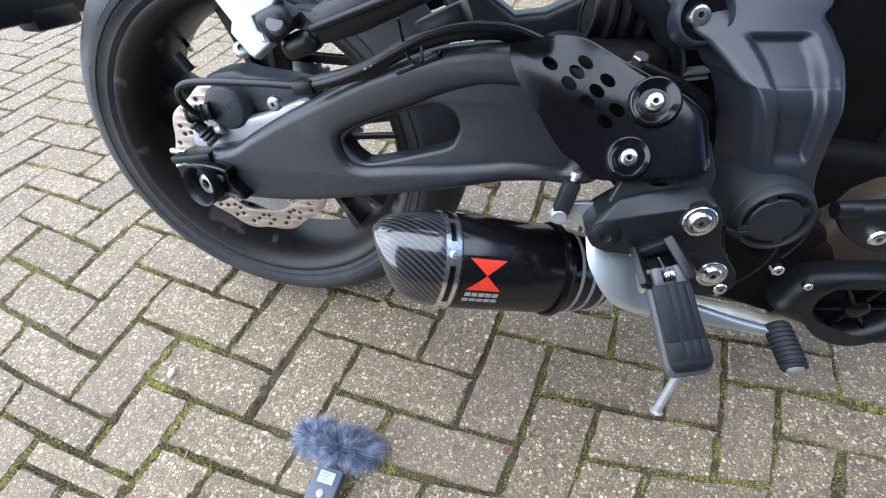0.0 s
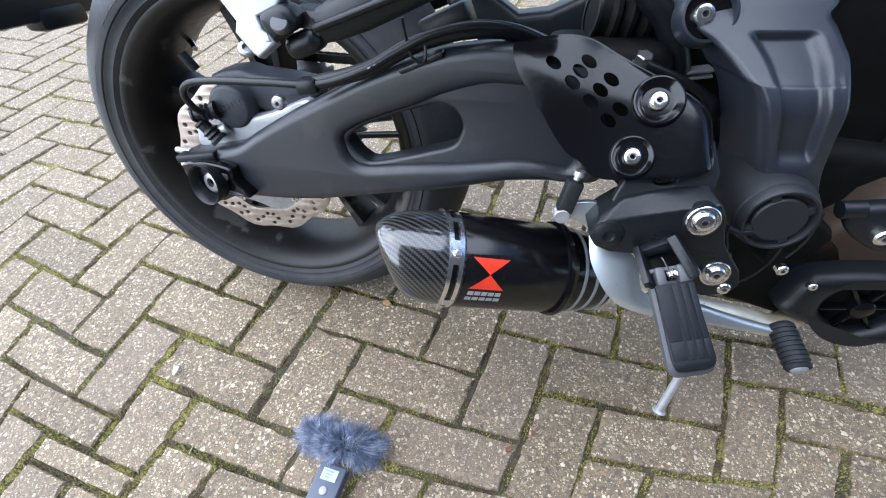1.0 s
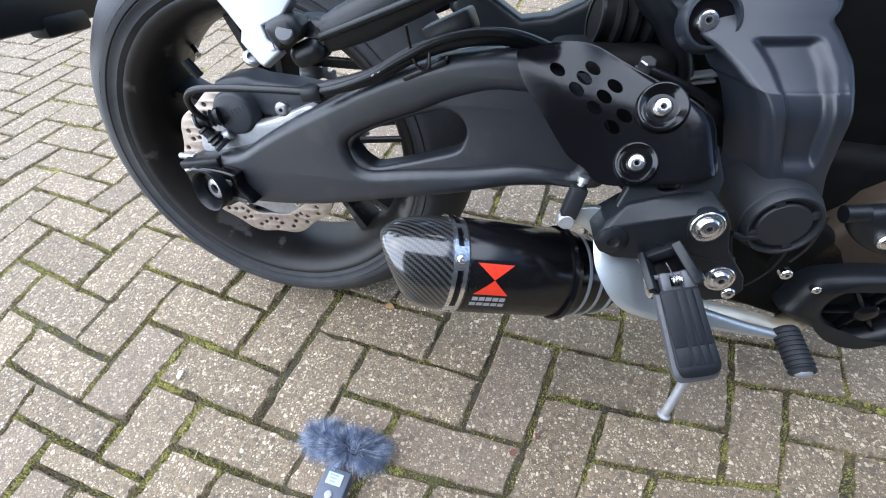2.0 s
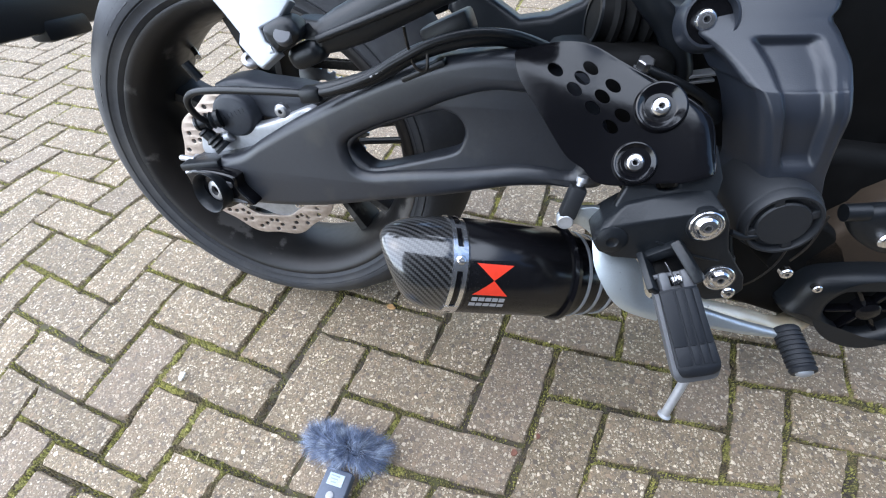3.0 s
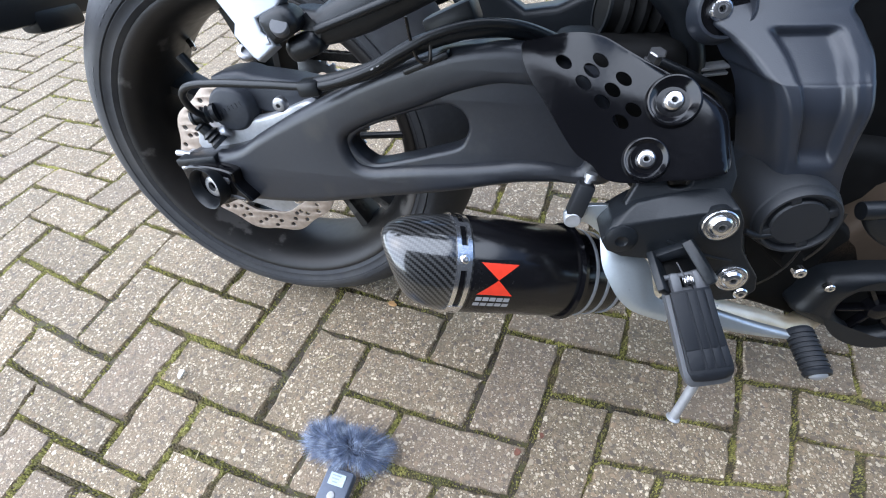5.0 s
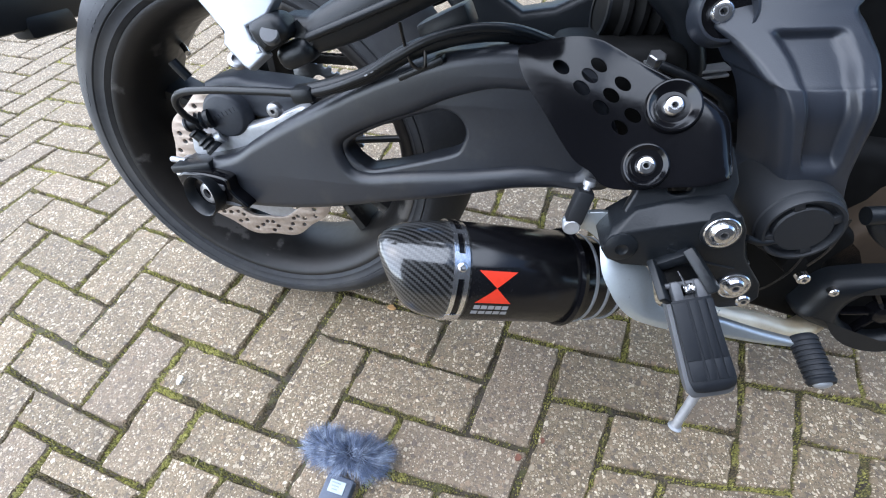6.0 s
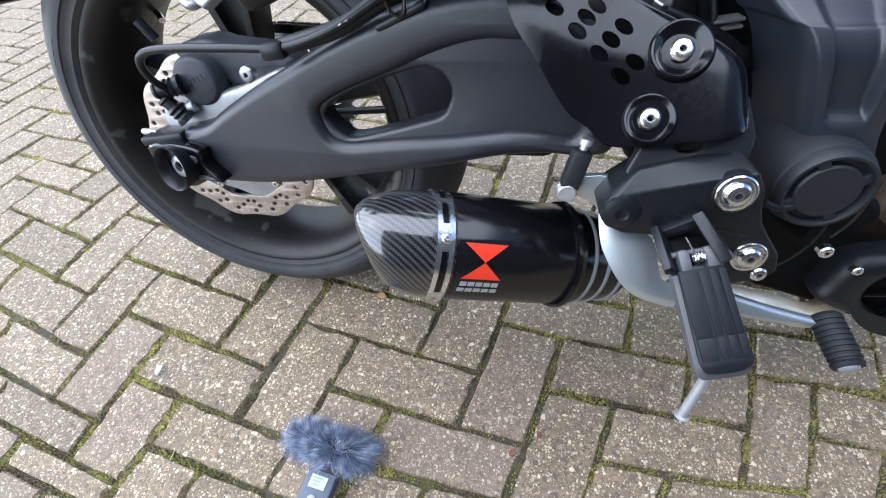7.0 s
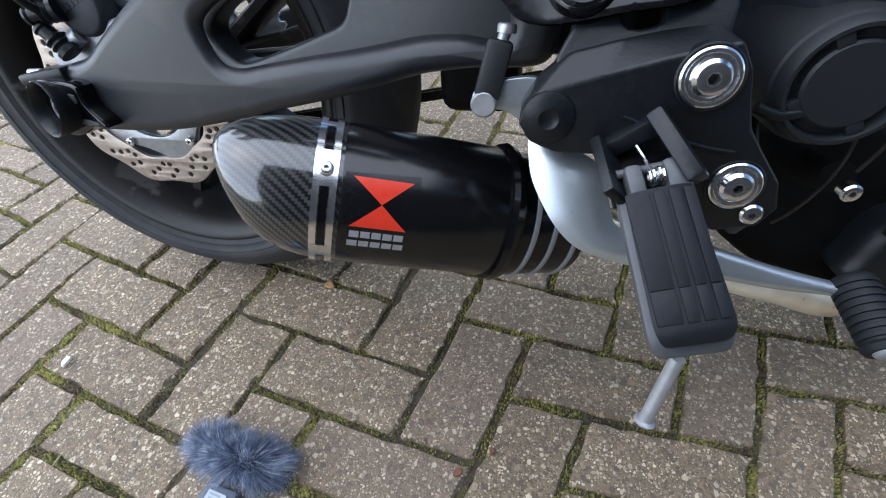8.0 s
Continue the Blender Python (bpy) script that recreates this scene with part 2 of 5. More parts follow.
# ---------------------------------------------------------------- ground
JOINT, MODULE = 0.008, 0.104
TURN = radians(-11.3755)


# cubic terms that fit the bond to the camera's view
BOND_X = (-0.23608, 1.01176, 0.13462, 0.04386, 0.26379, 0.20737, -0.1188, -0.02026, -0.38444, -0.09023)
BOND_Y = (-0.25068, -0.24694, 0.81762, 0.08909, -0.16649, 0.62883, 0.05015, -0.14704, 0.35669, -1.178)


def warped(a, b):
    """Where a point of the ideal bond lies in the yard: a cubic warp that fits it to the camera's view."""
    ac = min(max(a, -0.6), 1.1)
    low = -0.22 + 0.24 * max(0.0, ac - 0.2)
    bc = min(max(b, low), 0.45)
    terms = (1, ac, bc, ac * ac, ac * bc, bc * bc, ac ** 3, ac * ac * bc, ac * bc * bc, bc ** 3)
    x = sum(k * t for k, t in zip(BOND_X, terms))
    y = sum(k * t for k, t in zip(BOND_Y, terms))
    # just outside the warp runs straight on, and further off the bond is unwarped
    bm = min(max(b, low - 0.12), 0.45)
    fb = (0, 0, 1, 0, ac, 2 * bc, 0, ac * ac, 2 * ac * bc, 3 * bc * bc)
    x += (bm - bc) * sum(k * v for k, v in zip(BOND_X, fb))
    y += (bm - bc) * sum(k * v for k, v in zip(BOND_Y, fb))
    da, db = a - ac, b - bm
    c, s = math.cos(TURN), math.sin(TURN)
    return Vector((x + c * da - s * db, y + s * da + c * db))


def stone_material():
    """Exposed-aggregate concrete: buff matrix with pale and dark pebbles; each stone has its own tone."""
    m = bpy.data.materials.new("aggregate_concrete")
    m.use_nodes = True
    nt, N = m.node_tree, m.node_tree.nodes
    bs = N["Principled BSDF"]
    geo = N.new("ShaderNodeNewGeometry")
    info = N.new("ShaderNodeObjectInfo")

    def link(a, b):
        nt.links.new(a, b)

    def noise_tex(scale, detail, rough=0.5):
        n = N.new("ShaderNodeTexNoise")
        n.inputs["Scale"].default_value, n.inputs["Detail"].default_value, n.inputs["Roughness"].default_value = scale, detail, rough
        link(geo.outputs["Position"], n.inputs["Vector"])
        return n.outputs["Fac"]

    def mixc(fac, a, b, blend="MIX"):
        n = N.new("ShaderNodeMix")
        n.data_type, n.blend_type = "RGBA", blend
        for s, v in (("Factor", fac), ("A", a), ("B", b)):
            if isinstance(v, tuple):
                n.inputs[s].default_value = (*v, 1)
            elif isinstance(v, float):
                n.inputs[s].default_value = v
            else:
                link(v, n.inputs[s])
        return n.outputs["Result"]

    def rng(v, a, b, c=0.0, d=1.0):
        n = N.new("ShaderNodeMapRange")
        for i, k in enumerate(("From Min", "From Max", "To Min", "To Max")):
            n.inputs[k].default_value = (a, b, c, d)[i]
        link(v, n.inputs["Value"])
        return n.outputs[0]

    def pebbles(scale, size, keep):
        """Mask and cell colour of scattered pebbles."""
        warp = N.new("ShaderNodeTexNoise")
        warp.inputs["Scale"].default_value = scale * 0.9
        link(geo.outputs["Position"], warp.inputs["Vector"])
        add = N.new("ShaderNodeVectorMath")
        add.operation = "MULTIPLY_ADD"
        link(warp.outputs["Color"], add.inputs[0])
        add.inputs[1].default_value = (0.9 / scale,) * 3
        link(geo.outputs["Position"], add.inputs[2])
        v = N.new("ShaderNodeTexVoronoi")
        v.voronoi_dimensions = "2D"
        v.inputs["Scale"].default_value = scale
        link(add.outputs[0], v.inputs["Vector"])
        sep = N.new("ShaderNodeSeparateColor")
        link(v.outputs["Color"], sep.inputs[0])
        big = rng(sep.outputs["Blue"], 0.0, 1.0, 0.45 * size, size)
        ratio = N.new("ShaderNodeMath")
        ratio.operation = "DIVIDE"
        link(v.outputs["Distance"], ratio.inputs[0])
        link(big, ratio.inputs[1])
        a = rng(ratio.outputs[0], 1.0, 0.9)
        k = rng(sep.outputs["Red"], 1 - keep, 1 - keep + 0.02)
        mm = N.new("ShaderNodeMath")
        mm.operation = "MULTIPLY"
        link(a, mm.inputs[0])
        link(k, mm.inputs[1])
        return mm.outputs[0], sep.outputs["Green"], sep.outputs["Blue"]

    base = mixc(rng(noise_tex(330, 7, 0.75), 0.34, 0.66), (0.06, 0.043, 0.023), (0.3, 0.224, 0.134))
    base = mixc(rng(noise_tex(9, 5), 0.35, 0.7, 0.0, 0.5), base, (0.21, 0.158, 0.107))
    # fine dark specks in the colour, thicker in some patches
    dark_specks = mixc(rng(noise_tex(520, 3, 0.7), 0.52, 0.64, 0.0, 0.75), base, (0.035, 0.026, 0.017))
    base = mixc(rng(noise_tex(130, 4, 0.6), 0.45, 0.7, 0.15, 1.0), base, dark_specks)
    tone = rng(info.outputs["Random"], 0.0, 1.0, 0.8, 1.14)
    relief = noise_tex(420, 4, 0.6)
    for scale, size, keep in ((480, 0.6, 0.55), (300, 0.58, 0.5), (200, 0.55, 0.44), (140, 0.52, 0.31), (95, 0.44, 0.14)):
        mk, g, b = pebbles(scale, size, keep)
        pale = mixc(rng(g, 0.5, 1.0), (0.235, 0.173, 0.106), (0.73, 0.617, 0.455))
        pale = mixc(rng(b, 0.8, 0.82), pale, (0.135, 0.103, 0.073))
        pale = mixc(rng(b, 0.93, 0.95), pale, (0.3, 0.21, 0.128))
        base = mixc(mk, base, pale)
        up = N.new("ShaderNodeMath")
        up.operation = "MULTIPLY_ADD"
        link(mk, up.inputs[0])
        up.inputs[1].default_value = 120.0 / scale
        link(relief, up.inputs[2])
        relief = up.outputs[0]
    sc = N.new("ShaderNodeVectorMath")
    sc.operation = "SCALE"
    link(base, sc.inputs[0])
    link(tone, sc.inputs["Scale"])
    hue = N.new("ShaderNodeTexWhiteNoise")
    hue.noise_dimensions = "1D"
    link(info.outputs["Random"], hue.inputs["W"])
    tinted = mixc(rng(hue.outputs["Value"], 0.55, 1.0, 0.0, 0.3), sc.outputs[0], (0.215, 0.16, 0.13))
    dirt = mixc(rng(noise_tex(38, 5, 0.6), 0.5, 0.72, 0.0, 0.55), tinted, (0.11, 0.088, 0.065))
    col = mixc(rng(noise_tex(5, 6), 0.58, 0.75, 0.0, 0.3), dirt, (0.137, 0.125, 0.075))
    link(col, bs.inputs["Base Color"])
    bs.inputs["Roughness"].default_value = 0.72
    bp = N.new("ShaderNodeBump")
    bp.inputs["Strength"].default_value, bp.inputs["Distance"].default_value = 0.9, 0.002
    link(relief, bp.inputs["Height"])
    bs.inputs["Diffuse Roughness"].default_value = 0.0
    link(bp.outputs["Normal"], bs.inputs["Normal"])
    return m


STONE = stone_material()
EARTH = tint(material("joint_earth", (0.055, 0.044, 0.031), 0.95, 0, 0.6, 330, 1.0), (0.065, 0.062, 0.024), 0.48, 0.6, 90)
MOSS = tint(material("moss", (0.23, 0.215, 0.06), 0.9, 0, 0.35, 160, 0.6), (0.11, 0.085, 0.045), 0.46, 0.62, 21)

def island_tone(m, lo, hi):
    nt, N = m.node_tree, m.node_tree.nodes
    bs = N["Principled BSDF"]
    old = bs.inputs["Base Color"].links[0].from_socket
    geo = N.new("ShaderNodeNewGeometry")
    mr = N.new("ShaderNodeMapRange")
    mr.inputs["To Min"].default_value, mr.inputs["To Max"].default_value = lo, hi
    nt.links.new(geo.outputs["Random Per Island"], mr.inputs["Value"])
    sc = N.new("ShaderNodeVectorMath")
    sc.operation = "SCALE"
    nt.links.new(old, sc.inputs[0])
    nt.links.new(mr.outputs[0], sc.inputs["Scale"])
    nt.links.new(sc.outputs[0], bs.inputs["Base Color"])


island_tone(MOSS, 0.4, 1.45)

def build_ground():
    """One sheet to the horizon, finely divided and uneven where the joints are seen close."""
    xs = [-60, -20, -8, -4, -2, -1.3] + list(np.arange(-0.95, 1.15, 0.0045)) + [1.5, 3, 8, 20, 60]
    ys = [-60, -20, -6, -2, -0.9] + list(np.arange(-0.52, 0.62, 0.0045)) + [1, 2, 4, 8, 20, 60]
    V = []
    for y in ys:
        for x in xs:
            z = -0.0062
            if -1 < x < 1.2 and -0.55 < y < 0.65:
                z += 0.002 * noise.noise(Vector((x * 28, y * 28, 1.0))) + 0.0015 * noise.noise(Vector((x * 120, y * 120, 5.0)))
            V.append((x, y, z))
    n = len(xs)
    F = [(j * n + i, j * n + i + 1, (j + 1) * n + i + 1, (j + 1) * n + i) for j in range(len(ys) - 1) for i in range(n - 1)]
    me = bpy.data.meshes.new("ground")
    me.from_pydata(V, [], F)
    me.materials.append(EARTH)
    me.polygons.foreach_set("use_smooth", [True] * len(F))
    return tagged(new("ground", me), "dark earth and moss in the joints under block paving", "ground", kind="structure")


build_ground()

# unseen wall added behind the camera to darken reflections and block skylight
WALL = tint(material("dark_wall_paint", (0.05, 0.047, 0.046), 0.85, 0, 0.2, 40, 0.4), (0.034, 0.033, 0.034), 0.45, 0.6, 3)
wall = new("unseen_wall", mesh_of(box((5.0, 0.25, 3.6), pose(2.2, -1.75, 1.78), 0.01, 1)))
wall.data.materials.append(WALL)
tagged(wall, "added unseen dark wall, set to darken reflections", "wall", kind="structure")

# ---------------------------------------------------------------- the motorcycle
LEAN = -10.983
bike = empty("motorcycle", pose(0, 0, 0, LEAN), "black naked motorcycle with short black exhaust, leaning on its stand", "motorcycle")
HUB = Vector((0.005, 0, 0.3053))
OUT = Vector((0, -1, 0))


def build_wheel():
    half = [(0.0, 0.3053), (0.02, 0.302), (0.04, 0.2925), (0.058, 0.28), (0.071, 0.2665), (0.079, 0.2565), (0.0817, 0.2525), (0.0832, 0.249), (0.084, 0.2455),
            (0.0836, 0.2405), (0.0816, 0.2392), (0.0836, 0.2378), (0.0818, 0.2345), (0.0795, 0.2285), (0.08, 0.2272), (0.077, 0.2245), (0.072, 0.219)]
    prof = [(-y, r) for y, r in half[::-1]] + half[1:]
    prof += [(0.06, 0.215), (-0.06, 0.215)]
    tyre = part("tyre", lathe(prof, HUB, OUT, 144, closed=True), RUBBER, bike, "worn black road tyre with dusty sidewall", angle=50)
    # moulded sidewall marks, worn beyond reading
    r = random.Random(3)
    for a0, n in ((96, 5), (118, 6), (150, 4), (208, 5), (300, 6)):
        for k in range(n):
            a = radians(a0 + k * 3.1)
            bm = bmesh.new()
            top, base = [], []
            for da, rr in ((-0.011, 0.2585), (0.011, 0.2585), (0.011, 0.2475), (-0.011, 0.2475)):
                y = 0.0772 if rr > 0.25 else 0.0836
                t = a + da * 1.6 * r.uniform(0.7, 1.1)
                top.append(bm.verts.new(HUB + Vector((math.cos(t) * rr, -y - 0.0006, math.sin(t) * rr))))
                base.append(bm.verts.new(HUB + Vector((math.cos(t) * rr, -y + 0.001, math.sin(t) * rr))))
            bm.faces.new(top)
            for i in range(4):
                bm.faces.new((base[i], base[(i + 1) % 4], top[(i + 1) % 4], top[i]))
            bmesh.ops.recalc_face_normals(bm, faces=bm.faces[:])
            part("sidewall_bar", bm, RUBBER, tyre, smooth=False)
    rimp = [(0.0735, 0.2195), (0.0755, 0.2215), (0.0765, 0.219), (0.073, 0.212), (0.064, 0.204), (0.05, 0.197), (0.02, 0.191), (-0.02, 0.191), (-0.05, 0.197),
            (-0.064, 0.204), (-0.0765, 0.219), (-0.0735, 0.2195), (-0.05, 0.209), (0.0, 0.203), (0.05, 0.209)]
    rim = part("rim", lathe(rimp, HUB, OUT, 96, closed=True), RIM, bike, "black cast wheel rim with road dirt", angle=50)
    hubp = [(-0.06, 0.0), (-0.06, 0.03), (-0.05, 0.045), (-0.02, 0.05), (0.02, 0.05), (0.045, 0.052), (0.055, 0.045), (0.06, 0.02), (0.06, 0.0)]
    part("hub", lathe(hubp, HUB, OUT, 40), RIM, rim)
    for k in range(5):
        for sd in (-1, 1):
            a = radians(72 * k - 49 + sd * 9.5)
            a2 = radians(72 * k - 49 + sd * 6)
            d = Vector((math.cos(a), 0, math.sin(a)))
            d2 = Vector((math.cos(a2), 0, math.sin(a2)))
            bm = bmesh.new()
            rings = []
            for s in range(7):
                t = s / 6
                p = HUB + Vector((0, 0.022, 0)) + d2 * 0.045 * (1 - t) + d * 0.195 * t
                dr = (d * 0.195 - d2 * 0.045).normalized()
                cross = dr.cross(OUT)
                w, h = 0.0095 + 0.004 * abs(2 * t - 1) ** 2, 0.018 + 0.012 * t
                sec = [(-w, -h), (-w * 0.6, -h * 1.1), (w * 0.6, -h * 1.1), (w, -h), (w, h * 0.6), (w * 0.5, h), (-w * 0.5, h), (-w, h * 0.6)]
                rings.append([bm.verts.new(p + cross * x + OUT * y) for x, y in sec])
            for A, B in zip(rings, rings[1:]):
                for i in range(8):
                    bm.faces.new((A[i], B[i], B[(i + 1) % 8], A[(i + 1) % 8]))
            part("spoke", bm, RIM, rim, angle=35)
    part("valve_stem", tube([(-0.128, 0.012, 0.45), (-0.118, 0.006, 0.441), (-0.112, 0.0, 0.436)], 0.0042, n=3), STEEL, rim)
    # brake disc: wavy rotor with drilled holes, on an alloy carrier
    C = HUB + Vector((-0.0105, -0.095, -0.002))

    def wave(r0, amp, n, cnt):
        return [((r0 + amp * math.cos(n * t)) * math.cos(t), (r0 + amp * math.cos(n * t)) * math.sin(t)) for t in (2 * math.pi * i / cnt for i in range(cnt))]
    holes = [wave(0.082, 0.0015, 10, 80)]
    for k in range(24):
        t = 2 * math.pi * k / 24
        for r, o, s in ((0.1065, 0.0, 0.0034), (0.0985, 0.09, 0.0034), (0.0903, 0.18 if k % 2 else 0.02, 0.0032)):
            holes.append(circle(r * math.cos(t + o), r * math.sin(t + o), s, 10))
    fm = plane_frame(C.y)
    fm.translation = C
    disc = part("brake_disc", plate(wave(0.116, 0.0028, 10, 160), fm, 0.005, 0.0006, holes, 1, 1), DISC, bike, "brown wavy drilled brake disc", angle=30)
    fm2 = fm.copy()
    fm2.translation.y += 0.003
    part("disc_carrier", plate(wave(0.08, 0.006, 5, 100), fm2, 0.008, 0.0015, [circle(0, 0, 0.055, 40)], 1, 1), ALLOY, disc, "silver alloy disc carrier")
    for k in range(5):
        t = 2 * math.pi * k / 5 - 0.9
        bolt(disc, C + Vector((0.074 * math.cos(t), 0.001, 0.074 * math.sin(t))), OUT, 0.0055, False, "disc_bolt")
    # sprocket and chain on the far side
    teeth = [((0.098 + (0.006 if (i // 3) % 2 else 0)) * math.cos(2 * math.pi * i / 252), (0.098 + (0.006 if (i // 3) % 2 else 0)) * math.sin(2 * math.pi * i / 252)) for i in range(252)]
    fm3 = plane_frame(0.085)
    fm3.translation = HUB + Vector((0, 0.085, 0))
    cut = [circle(0.07 * math.cos(t), 0.07 * math.sin(t), 0.014, 14) for t in (2 * math.pi * k / 6 for k in range(6))]
    spr = part("sprocket", plate(teeth, fm3, 0.006, 0.001, [circle(0, 0, 0.04, 30)] + cut, 1, 1), ALLOY, bike, "grey steel rear sprocket", angle=30)
    link = []
    for i in range(24):
        a = radians(95 + 170 * i / 23)
        link.append((HUB + Vector((math.cos(a) * 0.104, 0.085, math.sin(a) * 0.104)), a + math.pi / 2))
    for i in range(34):
        link.append((HUB + Vector((0.008 + 0.0132 * i, 0.085, 0.104 - 0.0008 * i)), 0.0))
        link.append((HUB + Vector((0.008 + 0.0132 * i, 0.085, -0.102 + 0.0022 * i)), 0.17))
    base = None
    for p, a in link:
        m = Matrix.Translation(p) @ Matrix.Rotation(-a, 4, "Y")
        if base is None:
            b = bmesh.new()
            for y in (-0.008, 0.0055):
                box((0.016, 0.0025, 0.0135), pose(0, y, 0), 0.001, 1, b)
            box((0.0085, 0.017, 0.0085), pose(0.0, -0.001, 0), 0.0015, 1, b)
            base = mesh_of(b, True, 35)
            base.materials.append(CHAIN)
        ob = new("chain_link", base)
        ob.parent = spr
        ob.matrix_local = m


build_wheel()


def build_swingarm():
    outline = [(-0.0792, 0.3338), (-0.0557, 0.3386), (0.003, 0.3515), (0.0441, 0.3744), (0.0916, 0.4001), (0.1502, 0.4286), (0.1948, 0.4498), (0.2411, 0.4685), (0.2829, 0.481), (0.3054, 0.486),
               (0.3324, 0.4893), (0.3611, 0.4892), (0.395, 0.482), (0.432, 0.455), (0.461, 0.404), (0.459, 0.363), (0.4292, 0.3553), (0.4056, 0.3547), (0.3693, 0.3497), (0.3443, 0.3434),
               (0.3049, 0.3318), (0.2627, 0.3211), (0.218, 0.3113), (0.1535, 0.2958), (0.1016, 0.2853), (0.0477, 0.2788), (-0.008, 0.2758), (-0.0365, 0.2752), (-0.067, 0.29)]
    slot = [(0.1703, 0.3767), (0.1749, 0.3652), (0.185, 0.3557), (0.199, 0.3515), (0.2374, 0.362), (0.2722, 0.3731), (0.2986, 0.3829), (0.3069, 0.3945), (0.31, 0.4074), (0.3051, 0.4193), (0.2961, 0.4257), (0.2809, 0.4274), (0.2423, 0.4156), (0.2147, 0.405), (0.1851, 0.391)]
    web = [(0.1667, 0.3787), (0.18, 0.3921), (0.215, 0.4085), (0.2557, 0.4239), (0.2934, 0.4403), (0.3338, 0.4521), (0.3641, 0.4531), (0.3885, 0.4496), (0.4103, 0.4257), (0.4278, 0.4), (0.426, 0.3761),
           (0.3969, 0.3777), (0.3673, 0.3767), (0.3368, 0.3713), (0.305, 0.3656), (0.2646, 0.3598), (0.2218, 0.3527), (0.192, 0.3481), (0.1738, 0.3545)]
    fm = plane_frame(-0.15, -0.14)
    arm = part("swingarm", plate(outline, fm, 0.03, 0.013, [web], 6, 6), ARM, bike, "satin black alloy swingarm with slotted window", angle=70)
    part("web_plate", plate([(x * 0.985 + 0.002, z * 0.985 + 0.006) for x, z in outline], fm @ Matrix.Translation((0, 0, -0.009)), 0.028, 0.005, [slot], 6, 4), ARM, arm, angle=70)
    far = plate([(-0.06, 0.325), (0.1, 0.365), (0.3, 0.42), (0.4, 0.43), (0.42, 0.36), (0.3, 0.37), (0.1, 0.33), (-0.05, 0.29)], plane_frame(0.14, 0.05), 0.02, 0.008)
    part("far_arm", far, ARM, arm)
    part("crossmember", box((0.06, 0.3, 0.08), pose(0.41, -0.02, 0.42), 0.012), ARM, arm)
    # rub strip and wire guide along the top edge
    part("rub_strip", box((0.05, 0.014, 0.006), pose(0.268, -0.184, 0.471, 0, -23, -8), 0.002), PLASTIC, arm)
    part("wire_guide", tube([(0.253, -0.194, 0.512), (0.256, -0.194, 0.493), (0.262, -0.195, 0.476), (0.272, -0.193, 0.474), (0.273, -0.19, 0.489)], 0.0016, 8, 4), CHAIN, arm)


build_swingarm()


